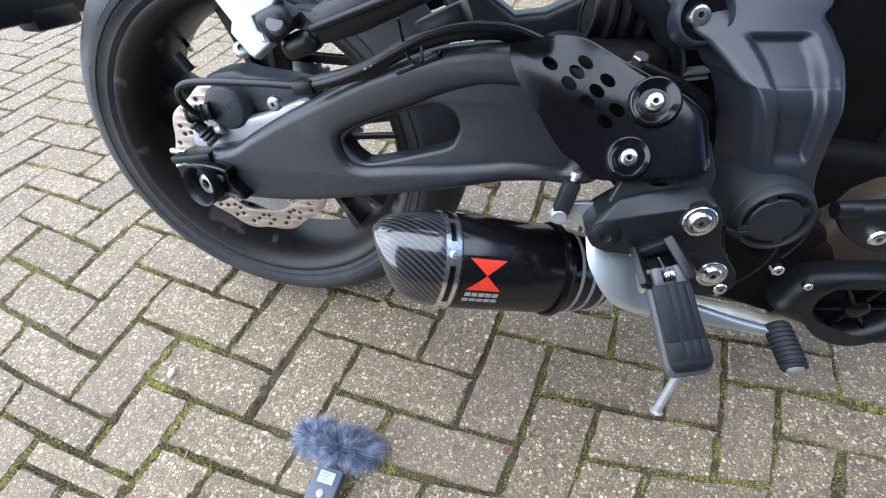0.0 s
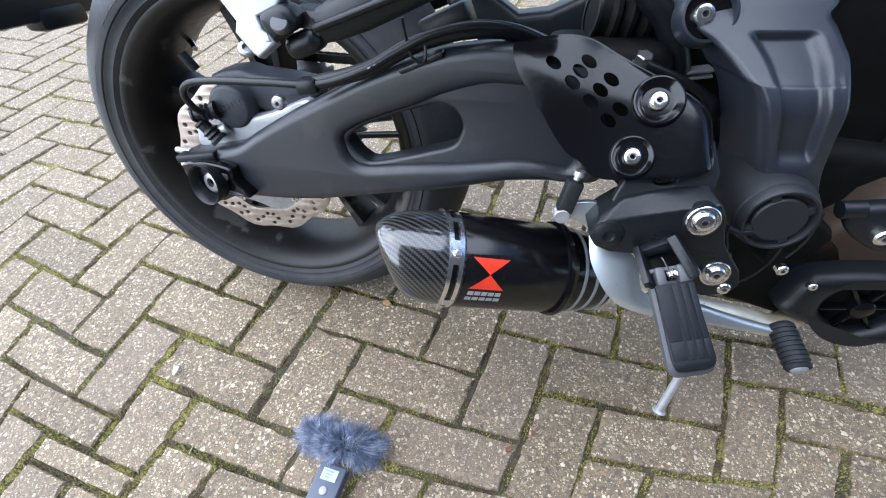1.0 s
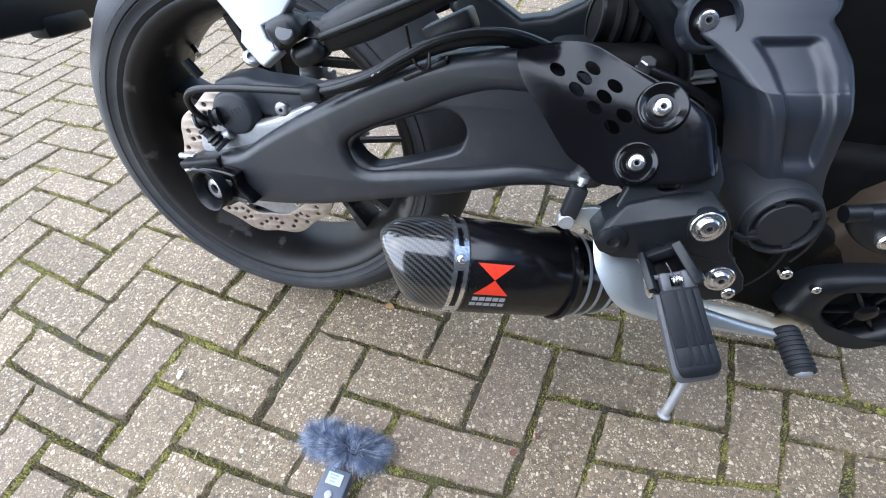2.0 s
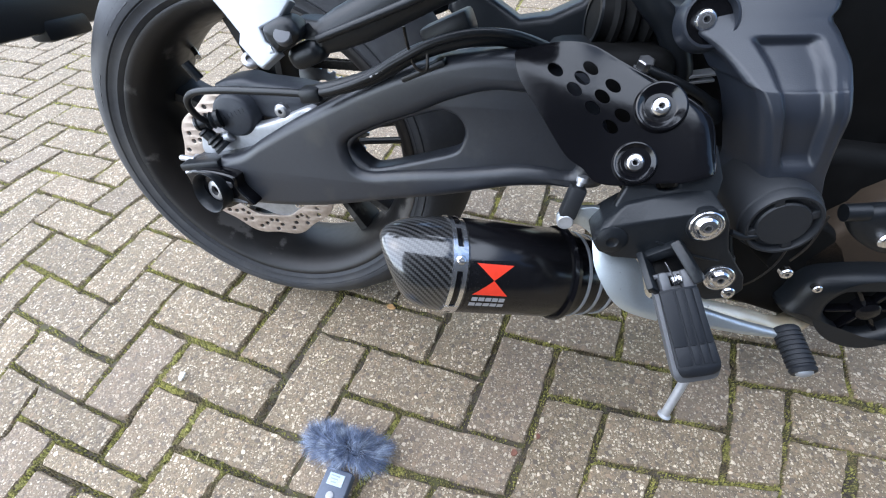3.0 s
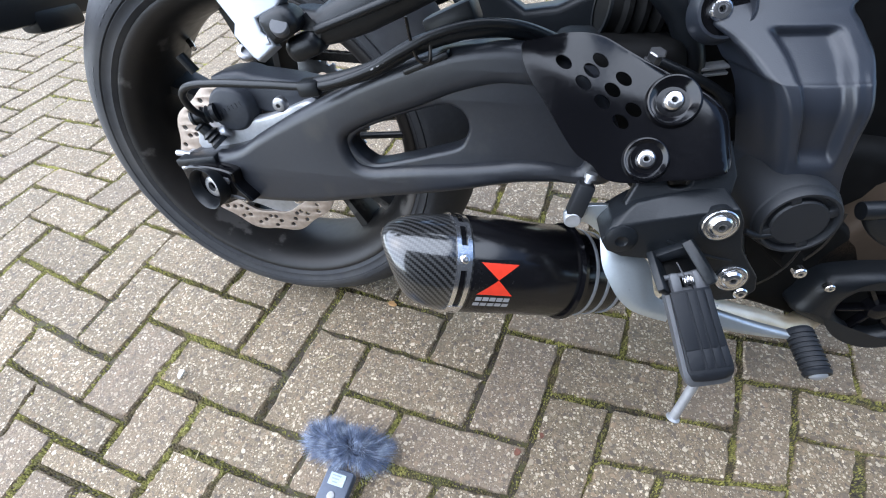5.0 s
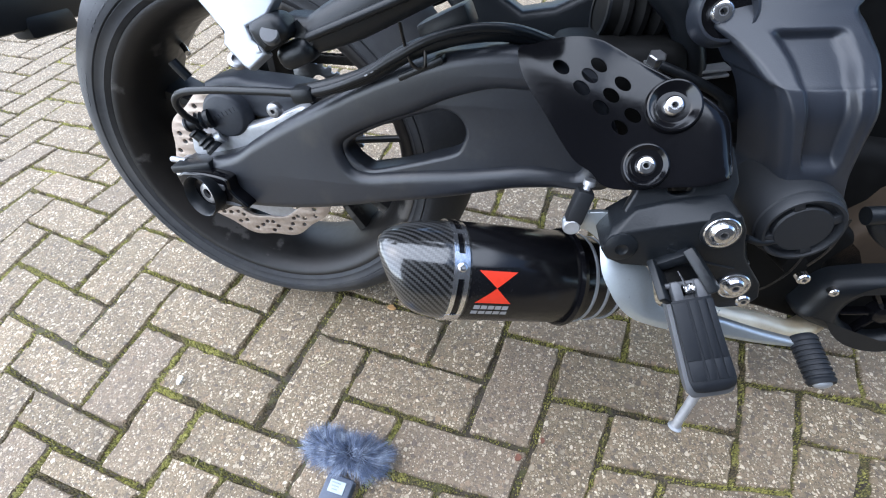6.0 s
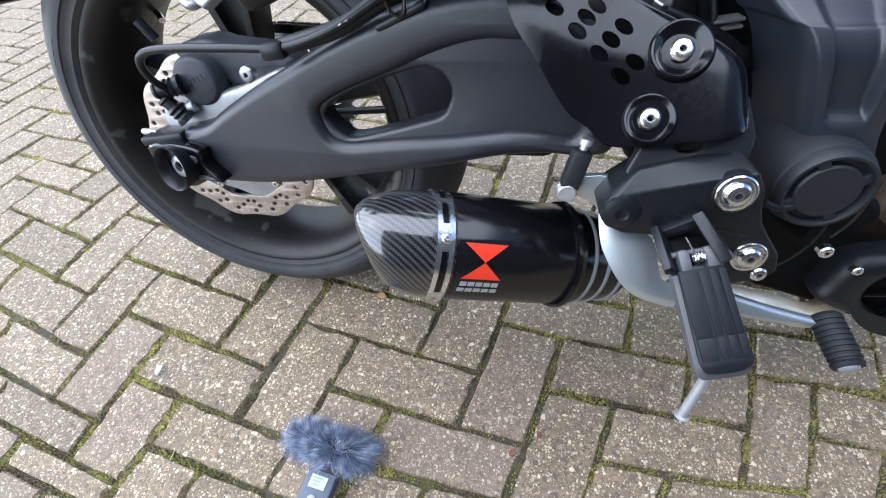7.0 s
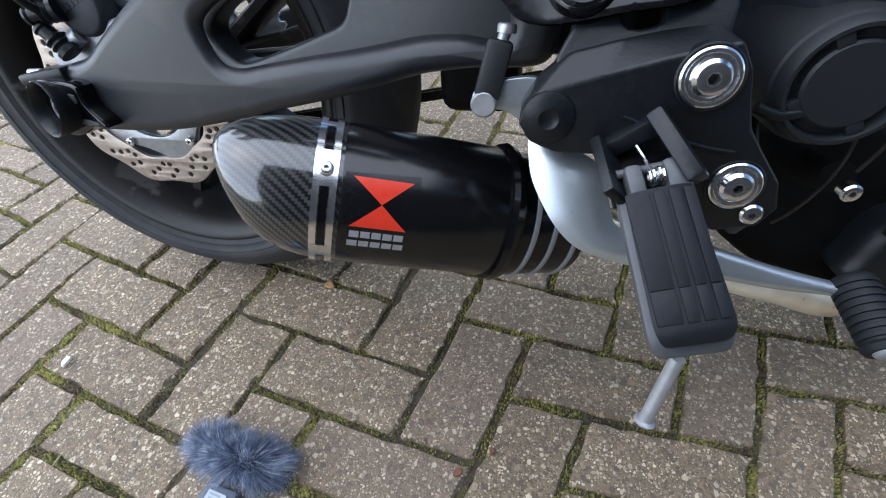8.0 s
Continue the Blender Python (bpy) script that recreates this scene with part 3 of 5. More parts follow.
def build_muffler():
    c = Vector((0.297, -0.247, 0.275))
    d = Vector((0.123, 0.04, -0.035)).normalized()
    out = (OUT - d * OUT.dot(d)).normalized()
    side = out.cross(d)
    can = part("muffler", lathe([(0.006, 0.0), (0.006, 0.053), (0.01, 0.0545), (0.128, 0.0545), (0.132, 0.053), (0.132, 0.0)], c, d, 72), CAN, bike, "gloss black round exhaust muffler", angle=30)
    # carbon end cap, cut at a slant
    bm = bmesh.new()
    uvl = bm.loops.layers.uv.new("UVMap")
    u, v, w = basis(d)
    rings, seg = [], 72
    prof = [(0.008, 0.0535), (0.0, 0.0535), (-0.012, 0.0535), (-0.024, 0.0525), (-0.036, 0.0505), (-0.047, 0.0475), (-0.056, 0.0435), (-0.063, 0.0385), (-0.067, 0.033), (-0.068, 0.028), (-0.064, 0.026), (-0.03, 0.025)]
    for a, r in prof:
        ring = []
        for i in range(seg):
            t = 2 * math.pi * i / seg
            rad = u * math.cos(t) + v * math.sin(t)
            ring.append(bm.verts.new(c + d * a * (1 + 0.24 * rad.z * min(1, max(0, -a) / 0.03)) + rad * r))
        rings.append(ring)
    run = [0.0]
    for q in range(len(prof) - 1):
        run.append(run[-1] + math.hypot(prof[q + 1][0] - prof[q][0], prof[q + 1][1] - prof[q][1]))
    for j, (A, B) in enumerate(zip(rings, rings[1:])):
        for i in range(seg):
            k = (i + 1) % seg
            f = bm.faces.new((A[i], B[i], B[k], A[k]))
            for lp, (ii, jj) in zip(f.loops, ((i, j), (i, j + 1), (i + 1, j + 1), (i + 1, j))):
                lp[uvl].uv = (ii / seg * 0.336, run[jj])
    part("end_cap", bm, CARBON, can, "carbon fibre twill end cap with clear lacquer", angle=60)

    def sleeve(a0, a1, t0, t1, r0, r1, steps=10):
        """A curved strip on the can between two places along it and two angles round it."""
        b = bmesh.new()
        rows = []
        for s in range(steps + 1):
            t = t0 + (t1 - t0) * s / steps
            rad = out * math.cos(t) + side * math.sin(t)
            rows.append([b.verts.new(c + d * a + rad * r) for a, r in ((a0, r0), (a0, r1), (a1, r1), (a1, r0))])
        for A, B in zip(rows, rows[1:]):
            for i in range(4):
                b.faces.new((A[i], B[i], B[(i + 1) % 4], A[(i + 1) % 4]))
        b.faces.new(rows[0])
        b.faces.new(rows[-1][::-1])
        return b

    # rear clamp: two bands, a bolted bridge and short ties
    clamp = part("band_clamp", sleeve(-0.0115, -0.0068, -math.pi, math.pi, 0.053, 0.0558, 80), STEEL, can, "polished steel band clamp with slots", angle=30)
    part("band", sleeve(-0.0002, 0.0045, -math.pi, math.pi, 0.053, 0.0558, 80), STEEL, clamp, angle=30)
    for t0, t1 in ((0.62, 1.08), (-0.42, -0.2), (1.5, 1.62), (-2.4, -2.2)):
        part("bridge", sleeve(-0.0115, 0.0045, t0, t1, 0.0535, 0.0561), STEEL, clamp, angle=30)
    part("inner_band", sleeve(-0.006, -0.001, -math.pi, math.pi, 0.053, 0.0546, 80), GLOSS, clamp, angle=30)
    rad = out * math.cos(0.83) + side * math.sin(0.83)
    bolt(can, c + d * -0.0035 + rad * 0.0562, rad, 0.005, False, "clamp_bolt")
    # front collar with bright rings
    part("front_collar", lathe([(0.13, 0.0), (0.13, 0.057), (0.134, 0.0585), (0.139, 0.057), (0.142, 0.053), (0.19, 0.047), (0.2, 0.044), (0.2, 0.0)], c, d, 64), GLOSS, can, "black front collar", angle=30)
    for a, r in ((0.153, 0.0527), (0.17, 0.0506), (0.19, 0.0483)):
        part("collar_ring", lathe([(a - 0.0022, r - 0.004), (a - 0.0022, r - 0.0003), (a - 0.001, r + 0.0002), (a + 0.001, r), (a + 0.0022, r - 0.0008), (a + 0.0022, r - 0.004)], c, d, 64), PALE, can, angle=30)
    e = c + d * 0.195
    part("link_pipe", tube([e, e + d * 0.04, (0.54, -0.19, 0.214), (0.6, -0.197, 0.192), (0.66, -0.2, 0.179), (0.715, -0.192, 0.164), (0.77, -0.15, 0.17), (0.84, -0.08, 0.2)], 0.0225, 24, radii=lambda t: 0.0225 - 0.008 * min(1, t * 4)), PIPE, bike, "golden tinged exhaust link pipe")

    def wrap(polys, r, mat, name, label=""):
        """Thin print wrapped on the can; points are (along, angle)."""
        b = bmesh.new()
        for poly in polys:
            b.faces.new([b.verts.new((x, y, 0)) for x, y in poly])
        bmesh.ops.triangulate(b, faces=b.faces[:])
        for _ in range(3):
            bmesh.ops.subdivide_edges(b, edges=b.edges[:], cuts=1, use_grid_fill=True)
        for q in b.verts:
            x, t = q.co.x, q.co.y
            q.co = c + d * x + (out * math.cos(t) + side * math.sin(t)) * r
        return part(name, b, mat, can, label, angle=80)
    wrap([[(0.0095, -0.3), (0.063, -0.22), (0.061, 0.9), (0.0095, 0.84)]], 0.0548, FAINT, "badge_patch")
    x0, x1, t0, t1 = 0.0145, 0.0565, 0.16, 0.8
    xm, tm = (x0 + x1) / 2, (t0 + t1) / 2
    wrap([[(x0, t1), (xm, tm), (x1, t1)], [(x0, t0), (x1 - 0.002, t0), (xm, tm)]], 0.0551, RED, "emblem", "red hourglass emblem")
    for tb, th, xa, xb, n in ((0.0, 0.1, 0.0155, 0.0545, 5), (-0.15, 0.1, 0.0145, 0.0555, 5)):
        wd = (xb - xa) / n
        wrap([[(xa + k * wd, tb), (xa + k * wd + wd * 0.86, tb), (xa + k * wd + wd * 0.86, tb + th), (xa + k * wd, tb + th)] for k in range(n)], 0.0551, WHITE, "print_bar")


build_muffler()


def build_heel_guard():
    fm = plane_frame(-0.46, -0.1, 0.62)
    outline = [(0.3294, 0.5735), (0.3313, 0.5595), (0.3393, 0.5438), (0.3515, 0.5284), (0.3625, 0.5139), (0.375, 0.497), (0.3875, 0.4832), (0.4024, 0.4746), (0.4109, 0.4661),
               (0.4234, 0.4623), (0.4424, 0.4632), (0.4699, 0.4679), (0.4884, 0.4698), (0.5035, 0.4752), (0.5118, 0.4789), (0.5131, 0.4897), (0.5095, 0.5108), (0.5054, 0.5247),
               (0.4982, 0.5337), (0.4857, 0.5423), (0.4659, 0.553), (0.4411, 0.5646), (0.4209, 0.5737), (0.4055, 0.5812), (0.3954, 0.5847), (0.3831, 0.5858), (0.3685, 0.5843), (0.3515, 0.5805), (0.342, 0.577)]
    centres = [(0.3661, 0.5582), (0.3966, 0.563), (0.3902, 0.5534), (0.3847, 0.5428), (0.4179, 0.5495), (0.4098, 0.5393), (0.4026, 0.5285), (0.4293, 0.5243), (0.4203, 0.5138)]
    rim = np.array([(p.x, p.y) for p in smooth_line([(x, y, 0) for x, y in outline], 3, True)])
    side = np.roll(rim, -1, 0) - rim

    def slant(cx, cy):
        """An oval hole, shaped to look right from the camera's view."""
        return [(cx + 0.0078 * 0.84 * math.cos(a) + 0.005 * 0.54 * math.sin(a), cy - 0.0078 * 0.54 * math.cos(a) + 0.005 * 0.84 * math.sin(a)) for a in (2 * math.pi * k / 20 for k in range(20))]

    def ease(e0, e1, x):
        t = min(1, max(0, (x - e0) / (e1 - e0)))
        return t * t * (3 - 2 * t)

    def shell(x, y):
        """The guard falls away round its rear and top, and folds back at its front end; the bend is set so that its
        sheen fits the camera's view.
        """
        away = np.array((x, y)) - rim
        t = np.clip((away * side).sum(1) / (side * side).sum(1), 0, 1)
        gap = float(np.sqrt(((away - side * t[:, None]) ** 2).sum(1).min()))
        R = 0.026 - 0.016 * ease(0.385, 0.43, x)
        R *= 1 - 0.7 * (1 - ease(0.47, 0.5, y)) * ease(0.39, 0.42, x)
        drop = (0.04 + 0.34 * ease(0.41, 0.46, x)) * R * (1 - min(1.0, gap / R)) ** 2
        return 1.2 * (x - 0.44) * (0.53 - y) - drop - 7.0 * max(0.0, x - 0.48) ** 2 - 2.4 * max(0.0, y - 0.517) ** 2 + 0.012 * (1 - ease(0.36, 0.43, x))
    inv, turn = fm.inverted(), fm.to_3x3()
    sheet = plate(outline, fm, 0.006, 0.0, [slant(x, y) for x, y in centres], 3, 0)
    bmesh.ops.remove_doubles(sheet, verts=sheet.verts, dist=1e-6)
    bmesh.ops.delete(sheet, geom=[f for f in sheet.faces if any((inv @ q.co).z < -0.003 for q in f.verts)], context="FACES")
    sheet = bend(densify(sheet, 0.004, 7), fm, shell)
    bmesh.ops.recalc_face_normals(sheet, faces=sheet.faces[:])
    grown = bmesh.ops.extrude_face_region(sheet, geom=sheet.faces[:], use_keep_orig=True)
    bmesh.ops.translate(sheet, verts=[q for q in grown["geom"] if isinstance(q, bmesh.types.BMVert)], vec=turn @ Vector((0, 0, -0.003)))
    sheet = mesh_of(sheet, True, 180)
    # the pressing is smooth: its normals follow the shell, not the facets
    facing = []
    for q in sheet.vertices:
        l = inv @ q.co
        h = shell(l.x, l.y)
        gx, gy = (shell(l.x + 0.001, l.y) - h) / 0.001, (shell(l.x, l.y + 0.001) - h) / 0.001
        facing.append(turn @ Vector((-gx, -gy, 1)).normalized() * (1 if l.z - h > -0.0014 else -1))
    sheet.normals_split_custom_set_from_vertices(facing)
    g = part("heel_guard", sheet, GLOSS, bike, "glossy black heel guard with oval holes")
    for (x, y), r in (((0.4594, 0.5331), 0.0215), ((0.4451, 0.4835), 0.0185)):
        p = fm @ Vector((x, y, 0))
        n = fm.to_3x3() @ Vector((0, 0, 1))
        n = (n + Vector((0, 0, 0.1))).normalized()
        part("boss", lathe([(-0.008, r * 1.08), (0.001, r * 1.04), (0.0035, r * 0.98), (0.004, r * 0.92), (0.003, r * 0.85), (0.0005, r * 0.7), (-0.0015, r * 0.55), (-0.002, 0.0)], p, n, 40), GLOSS, g, angle=35)
        bolt(g, p + n * -0.001, n, 0.0085, False)
    # hex bolt and cable behind the top edge
    part("hex_bolt", lathe([(0, 0.0), (0.0, 0.011), (0.004, 0.011), (0.004, 0.0085), (0.013, 0.0085), (0.014, 0.007), (0.014, 0.0)], (0.483, -0.15, 0.462), (0.1, -0.4, 1), 6), SOCKET, bike, smooth=False)
    part("gear_cable", tube([(0.485, -0.165, 0.468), (0.515, -0.17, 0.457), (0.545, -0.17, 0.441), (0.56, -0.165, 0.42)], 0.005, 10, 5, radii=lambda t: 0.0045 + (0.003 if t > 0.7 else 0)), PLASTIC, bike)


build_heel_guard()


def build_bracket():
    # flat outer face, a flank that slopes back above a crease, and the sides
    upper = [(0.442, 0.357), (0.448, 0.363), (0.48, 0.3725), (0.51, 0.381), (0.541, 0.388)]
    top = [(0.447, -0.278, 0.366), (0.464, -0.274, 0.381), (0.49, -0.267, 0.386), (0.512, -0.26, 0.389), (0.537, -0.251, 0.392)]
    rest = [(0.549, 0.375), (0.553, 0.36), (0.558, 0.346), (0.568, 0.333), (0.581, 0.317), (0.586, 0.301), (0.579, 0.289), (0.557, 0.284), (0.541, 0.294), (0.522, 0.317), (0.497, 0.329), (0.46, 0.33), (0.446, 0.336), (0.439, 0.347)]
    bm = bmesh.new()
    crease = [bm.verts.new((x, -0.286, z)) for x, z in upper]
    ridge = [bm.verts.new(p) for p in top]
    low = [bm.verts.new((x, -0.286, z)) for x, z in rest]
    back = [bm.verts.new((p[0], -0.24, p[2] - 0.006)) for p in top] + [bm.verts.new((x, -0.24, z)) for x, z in rest]
    bm.faces.new(crease + low)
    for i in range(4):
        bm.faces.new((crease[i + 1], crease[i], ridge[i], ridge[i + 1]))
        bm.faces.new((ridge[i + 1], ridge[i], back[i], back[i + 1]))
    for i in range(1, len(low)):
        bm.faces.new((low[i], low[i - 1], back[4 + i], back[5 + i]))
    bm.faces.new((low[0], crease[-1], ridge[-1]))
    bm.faces.new((low[0], ridge[-1], back[4], back[5]))
    bm.faces.new((crease[0], low[-1], ridge[0]))
    bm.faces.new((ridge[0], low[-1], back[-1], back[0]))
    bmesh.ops.recalc_face_normals(bm, faces=bm.faces[:])
    bmesh.ops.bevel(bm, geom=[e for e in bm.edges if len(e.link_faces) == 2 and e.calc_face_angle() > 0.3], offset=0.0022, segments=3, affect="EDGES", profile=0.5)
    b = part("peg_bracket", bm, PLASTIC, bike, "black cast footpeg bracket", angle=25)
    part("dome", lathe([(-0.006, 0.015), (0.0005, 0.014), (0.0025, 0.0105), (0.0035, 0.0055), (0.002, 0.0035), (0.002, 0.0)], (0.4555, -0.2865, 0.3505), OUT, 32), PLASTIC, b)
    n = Vector((0, -1, 0.1)).normalized()
    for at, r in (((0.53, -0.287, 0.372), 0.0092), ((0.559, -0.2872, 0.315), 0.0086)):
        part("bolt_seat", lathe([(-0.006, r * 1.8), (0.0, r * 1.75), (0.0005, r * 1.65), (0.0, r * 1.6), (0.0, 0)], at, n, 36), PLASTIC, b, angle=35)
        bolt(b, at, n, r)
    bolt(b, (0.572, -0.2872, 0.2985), n, 0.0062, False)
    arms = [(0.46, 0.368), (0.464, 0.39), (0.469, 0.425), (0.487, 0.425), (0.489, 0.398), (0.4935, 0.39), (0.506, 0.391), (0.511, 0.397), (0.513, 0.425), (0.538, 0.425), (0.541, 0.375)]
    part("bracket_arm", plate([(x, z * 1.151) for x, z in arms], plane_frame(-0.481, 0, 0.57), 0.014, 0.0025, (), 2, 3), PLASTIC, b, angle=40)
    # raised seams of the casting
    part("seam", tube([(0.494, -0.2862, 0.352), (0.515, -0.2864, 0.344), (0.535, -0.2862, 0.337), (0.553, -0.2858, 0.334)], 0.0012, 8, 4), PLASTIC, b)


build_bracket()


def build_peg():
    root, tip = Vector((0.5097, -0.3192, 0.327)), Vector((0.5285, -0.3745, 0.279))
    l = (tip - root).normalized()
    x = Vector((1.0, 0.06, 0.12))
    x = (x - l * x.dot(l)).normalized()
    up = x.cross(l)
    if up.z < 0:
        up = -up
    m = Matrix((x, l, up)).transposed().to_4x4()
    m.translation = root
    n = (tip - root).length

    def slab(w0, w1, y0, y1, z0, z1, crown, name, mat, parent, label=""):
        """A tapered pad with a crowned top and rounded end."""
        b = bmesh.new()
        rows = []
        for s in range(31):
            t = 1 - (1 - s / 30) ** 1.6
            y = y0 + (y1 - y0) * t
            w = (w0 + (w1 - w0) * t) * (0.68 + 0.32 * math.sqrt(max(0, 1 - max(0, (t - 0.84) / 0.16) ** 2))) / 2
            row = []
            for i in range(9):
                q = i / 8 * 2 - 1
                zz = z1 + crown * (1 - q * q) - 0.002 * abs(q) ** 6 - 0.004 * max(0, (t - 0.88) / 0.12) ** 2
                row.append(b.verts.new((q * w, y, zz)))
            for i in (8, 0):
                row.append(b.verts.new(((1 if i else -1) * w * 0.9, y, z0)))
            rows.append(row)
        for A, B in zip(rows, rows[1:]):
            for i in range(len(A)):
                j = (i + 1) % len(A)
                b.faces.new((A[i], B[i], B[j], A[j]))
        b.faces.new(rows[0])
        b.faces.new(rows[-1][::-1])
        bmesh.ops.transform(b, matrix=m, verts=b.verts)
        return part(name, b, mat, parent, label, angle=50)
    peg = slab(0.034, 0.039, -0.002, n + 0.005, -0.02, -0.004, 0.0, "footpeg", PEGMETAL, bike, "rider footpeg with ribbed black rubber pad")
    slab(0.031, 0.036, 0.001, n, -0.005, 0.0045, 0.002, "rubber_pad", PEG, peg, "ribbed black rubber pad")
    for x0, x1 in ((-0.0162, -0.0056), (-0.0038, 0.0014), (0.0032, 0.0082), (0.0099, 0.0152)):
        for y0, y1 in ((0.003, n * 0.66 - 0.0002), (n * 0.66 + 0.0002, n * 0.87)):
            xm = (x0 + x1) / 2
            part("tread_block", box((x1 - x0, y1 - y0, 0.0026), m @ pose(xm, (y0 + y1) / 2, 0.0059 - 7.0 * xm * xm, 0, xm * 700, 0), 0.0003), PEG, peg)
    def strut(a, b, wide, deep, lean):
        """A block from a to b."""
        a, b = Vector(a), Vector(b)
        return box((wide, deep, (b - a).length), aim((a + b) / 2, b - a, lean), 0.0018)
    part("clevis", strut((0.487, -0.289, 0.334), (0.512, -0.29, 0.351), 0.01, 0.01, (0, 1, 0)), PLASTIC, peg)
    # dark plate added so the ground is not seen through the clevis
    part("clevis_back", box((0.036, 0.032, 0.005), m @ pose(0.001, -0.016, -0.02), 0.001), DARK, peg)
    part("clevis_ear", strut((0.51, -0.287, 0.354), (0.53, -0.314, 0.331), 0.02, 0.0085, (1, 0, 1)), PLASTIC, peg)
    part("clevis_ear", strut((0.4865, -0.287, 0.336), (0.4925, -0.322, 0.322), 0.02, 0.0065, (1, 0, 1)), PLASTIC, peg)
    coil = [m @ Vector((-0.002 + 0.0075 * i / 40, -0.007 + 0.0042 * math.cos(i * 0.75), 0.0 + 0.0042 * math.sin(i * 0.75))) for i in range(41)]
    part("spring", tube(coil, 0.0008, 6, 1), STEEL, peg)
    part("spring_tail", tube([m @ Vector((-0.001, -0.009, 0.004)), m @ Vector((-0.003, -0.016, 0.005)), m @ Vector((-0.005, -0.023, 0.005))], 0.0008, 6, 3), STEEL, peg)
    for at, wide in ((-0.0085, 0.009), (0.0115, 0.012)):
        part("peg_knuckle", box((wide, 0.018, 0.014), m @ pose(at, -0.006, -0.004), 0.003), PEGMETAL, peg)
    part("pivot_pin", tube([m @ Vector((-0.016, -0.012, -0.002)), m @ Vector((0, -0.012, -0.002)), m @ Vector((0.016, -0.012, -0.002))], 0.0025, 10, 2), PEGMETAL, peg)
    fb, ft = Vector((0.5375, -0.345, 0.236)), Vector((0.529, -0.354, 0.186))
    part("feeler", tube([fb, fb.lerp(ft, 0.4), fb.lerp(ft, 0.8), ft], 0.005, 16, 6, radii=lambda t: 0.0042 + (0.0022 if t > 0.9 else 0)), ALLOY, peg, "silver peg feeler bolt with domed tip")


build_peg()


def build_pedal():
    fm = plane_frame(-0.402, 0, 0.4)
    # pressed sheet that curves out from behind the bracket towards the lever
    def on(pts):
        return smooth_line([(u, -0.402 + 0.371 * v, v * 0.9285) for u, v in pts], 6)
    left = on([(0.4455, 0.365), (0.4455, 0.352), (0.449, 0.333), (0.458, 0.316), (0.468, 0.302), (0.481, 0.291), (0.499, 0.285), (0.515, 0.282)])
    right = on([(0.46, 0.358), (0.472, 0.35), (0.487, 0.343), (0.493, 0.334), (0.497, 0.32), (0.501, 0.309), (0.508, 0.305), (0.517, 0.307)])
    bm = bmesh.new()
    rows = []
    for k, (a, b) in enumerate(zip(left, right)):
        t = k / (len(left) - 1)
        row = []
        for i in range(9):
            q = i / 8
            p = a.lerp(b, q)
            p.y += 0.016 * max(0.0, 0.55 - t) ** 2 / 0.3 - 0.004 * math.sin(math.pi * q)
            row.append(bm.verts.new(p))
        rows.append(row)
    for A, B in zip(rows, rows[1:]):
        for i in range(8):
            bm.faces.new((A[i], A[i + 1], B[i + 1], B[i]))
    bmesh.ops.recalc_face_normals(bm, faces=bm.faces[:])
    bmesh.ops.solidify(bm, geom=bm.faces[:], thickness=0.006)
    p = part("brake_pedal", bm, BRIGHT, bike, "bright silver brake pedal plate and lever", angle=50)
    tab = [(0.409, 0.352), (0.424, 0.36), (0.45, 0.362), (0.458, 0.35), (0.45, 0.328), (0.441, 0.334), (0.429, 0.342), (0.412, 0.343)]
    part("pedal_tab", plate(tab, plane_frame(-0.251), 0.006, 0.001, (), 3, 2), BRIGHT, p, angle=50)
    lever = [(0.512, 0.306), (0.5531, 0.2985), (0.5945, 0.2875), (0.6279, 0.2806), (0.645, 0.278), (0.645, 0.27), (0.6295, 0.2724), (0.5974, 0.2737), (0.5564, 0.2785), (0.516, 0.285)]
    part("lever", plate(lever, fm, 0.014, 0.005, (), 4, 4), BRIGHT, p, "chromed lever", angle=60)
    a, b = Vector((0.6378, -0.293, 0.258)), Vector((0.6425, -0.3285, 0.2448))
    n = (b - a).normalized()
    L = (b - a).length
    prof = [(-0.004, 0.0), (-0.004, 0.0095), (-0.002, 0.0112)]
    for k in range(8):
        prof += [(L * (k + 0.1) / 8.4, 0.0118), (L * (k + 0.6) / 8.4, 0.0118), (L * (k + 0.68) / 8.4, 0.0106), (L * (k + 0.98) / 8.4, 0.0106)]
    prof += [(L, 0.0118), (L + 0.003, 0.0105), (L + 0.003, 0.0)]
    pad = part("toe_pad", lathe(prof, a, n, 24), PEG, p, "ribbed black rubber toe pad", angle=30)
    part("pad_end", lathe([(L + 0.002, 0.0078), (L + 0.0045, 0.0068), (L + 0.006, 0.004), (L + 0.0065, 0.0)], a, n, 20), PALE, pad)


build_pedal()


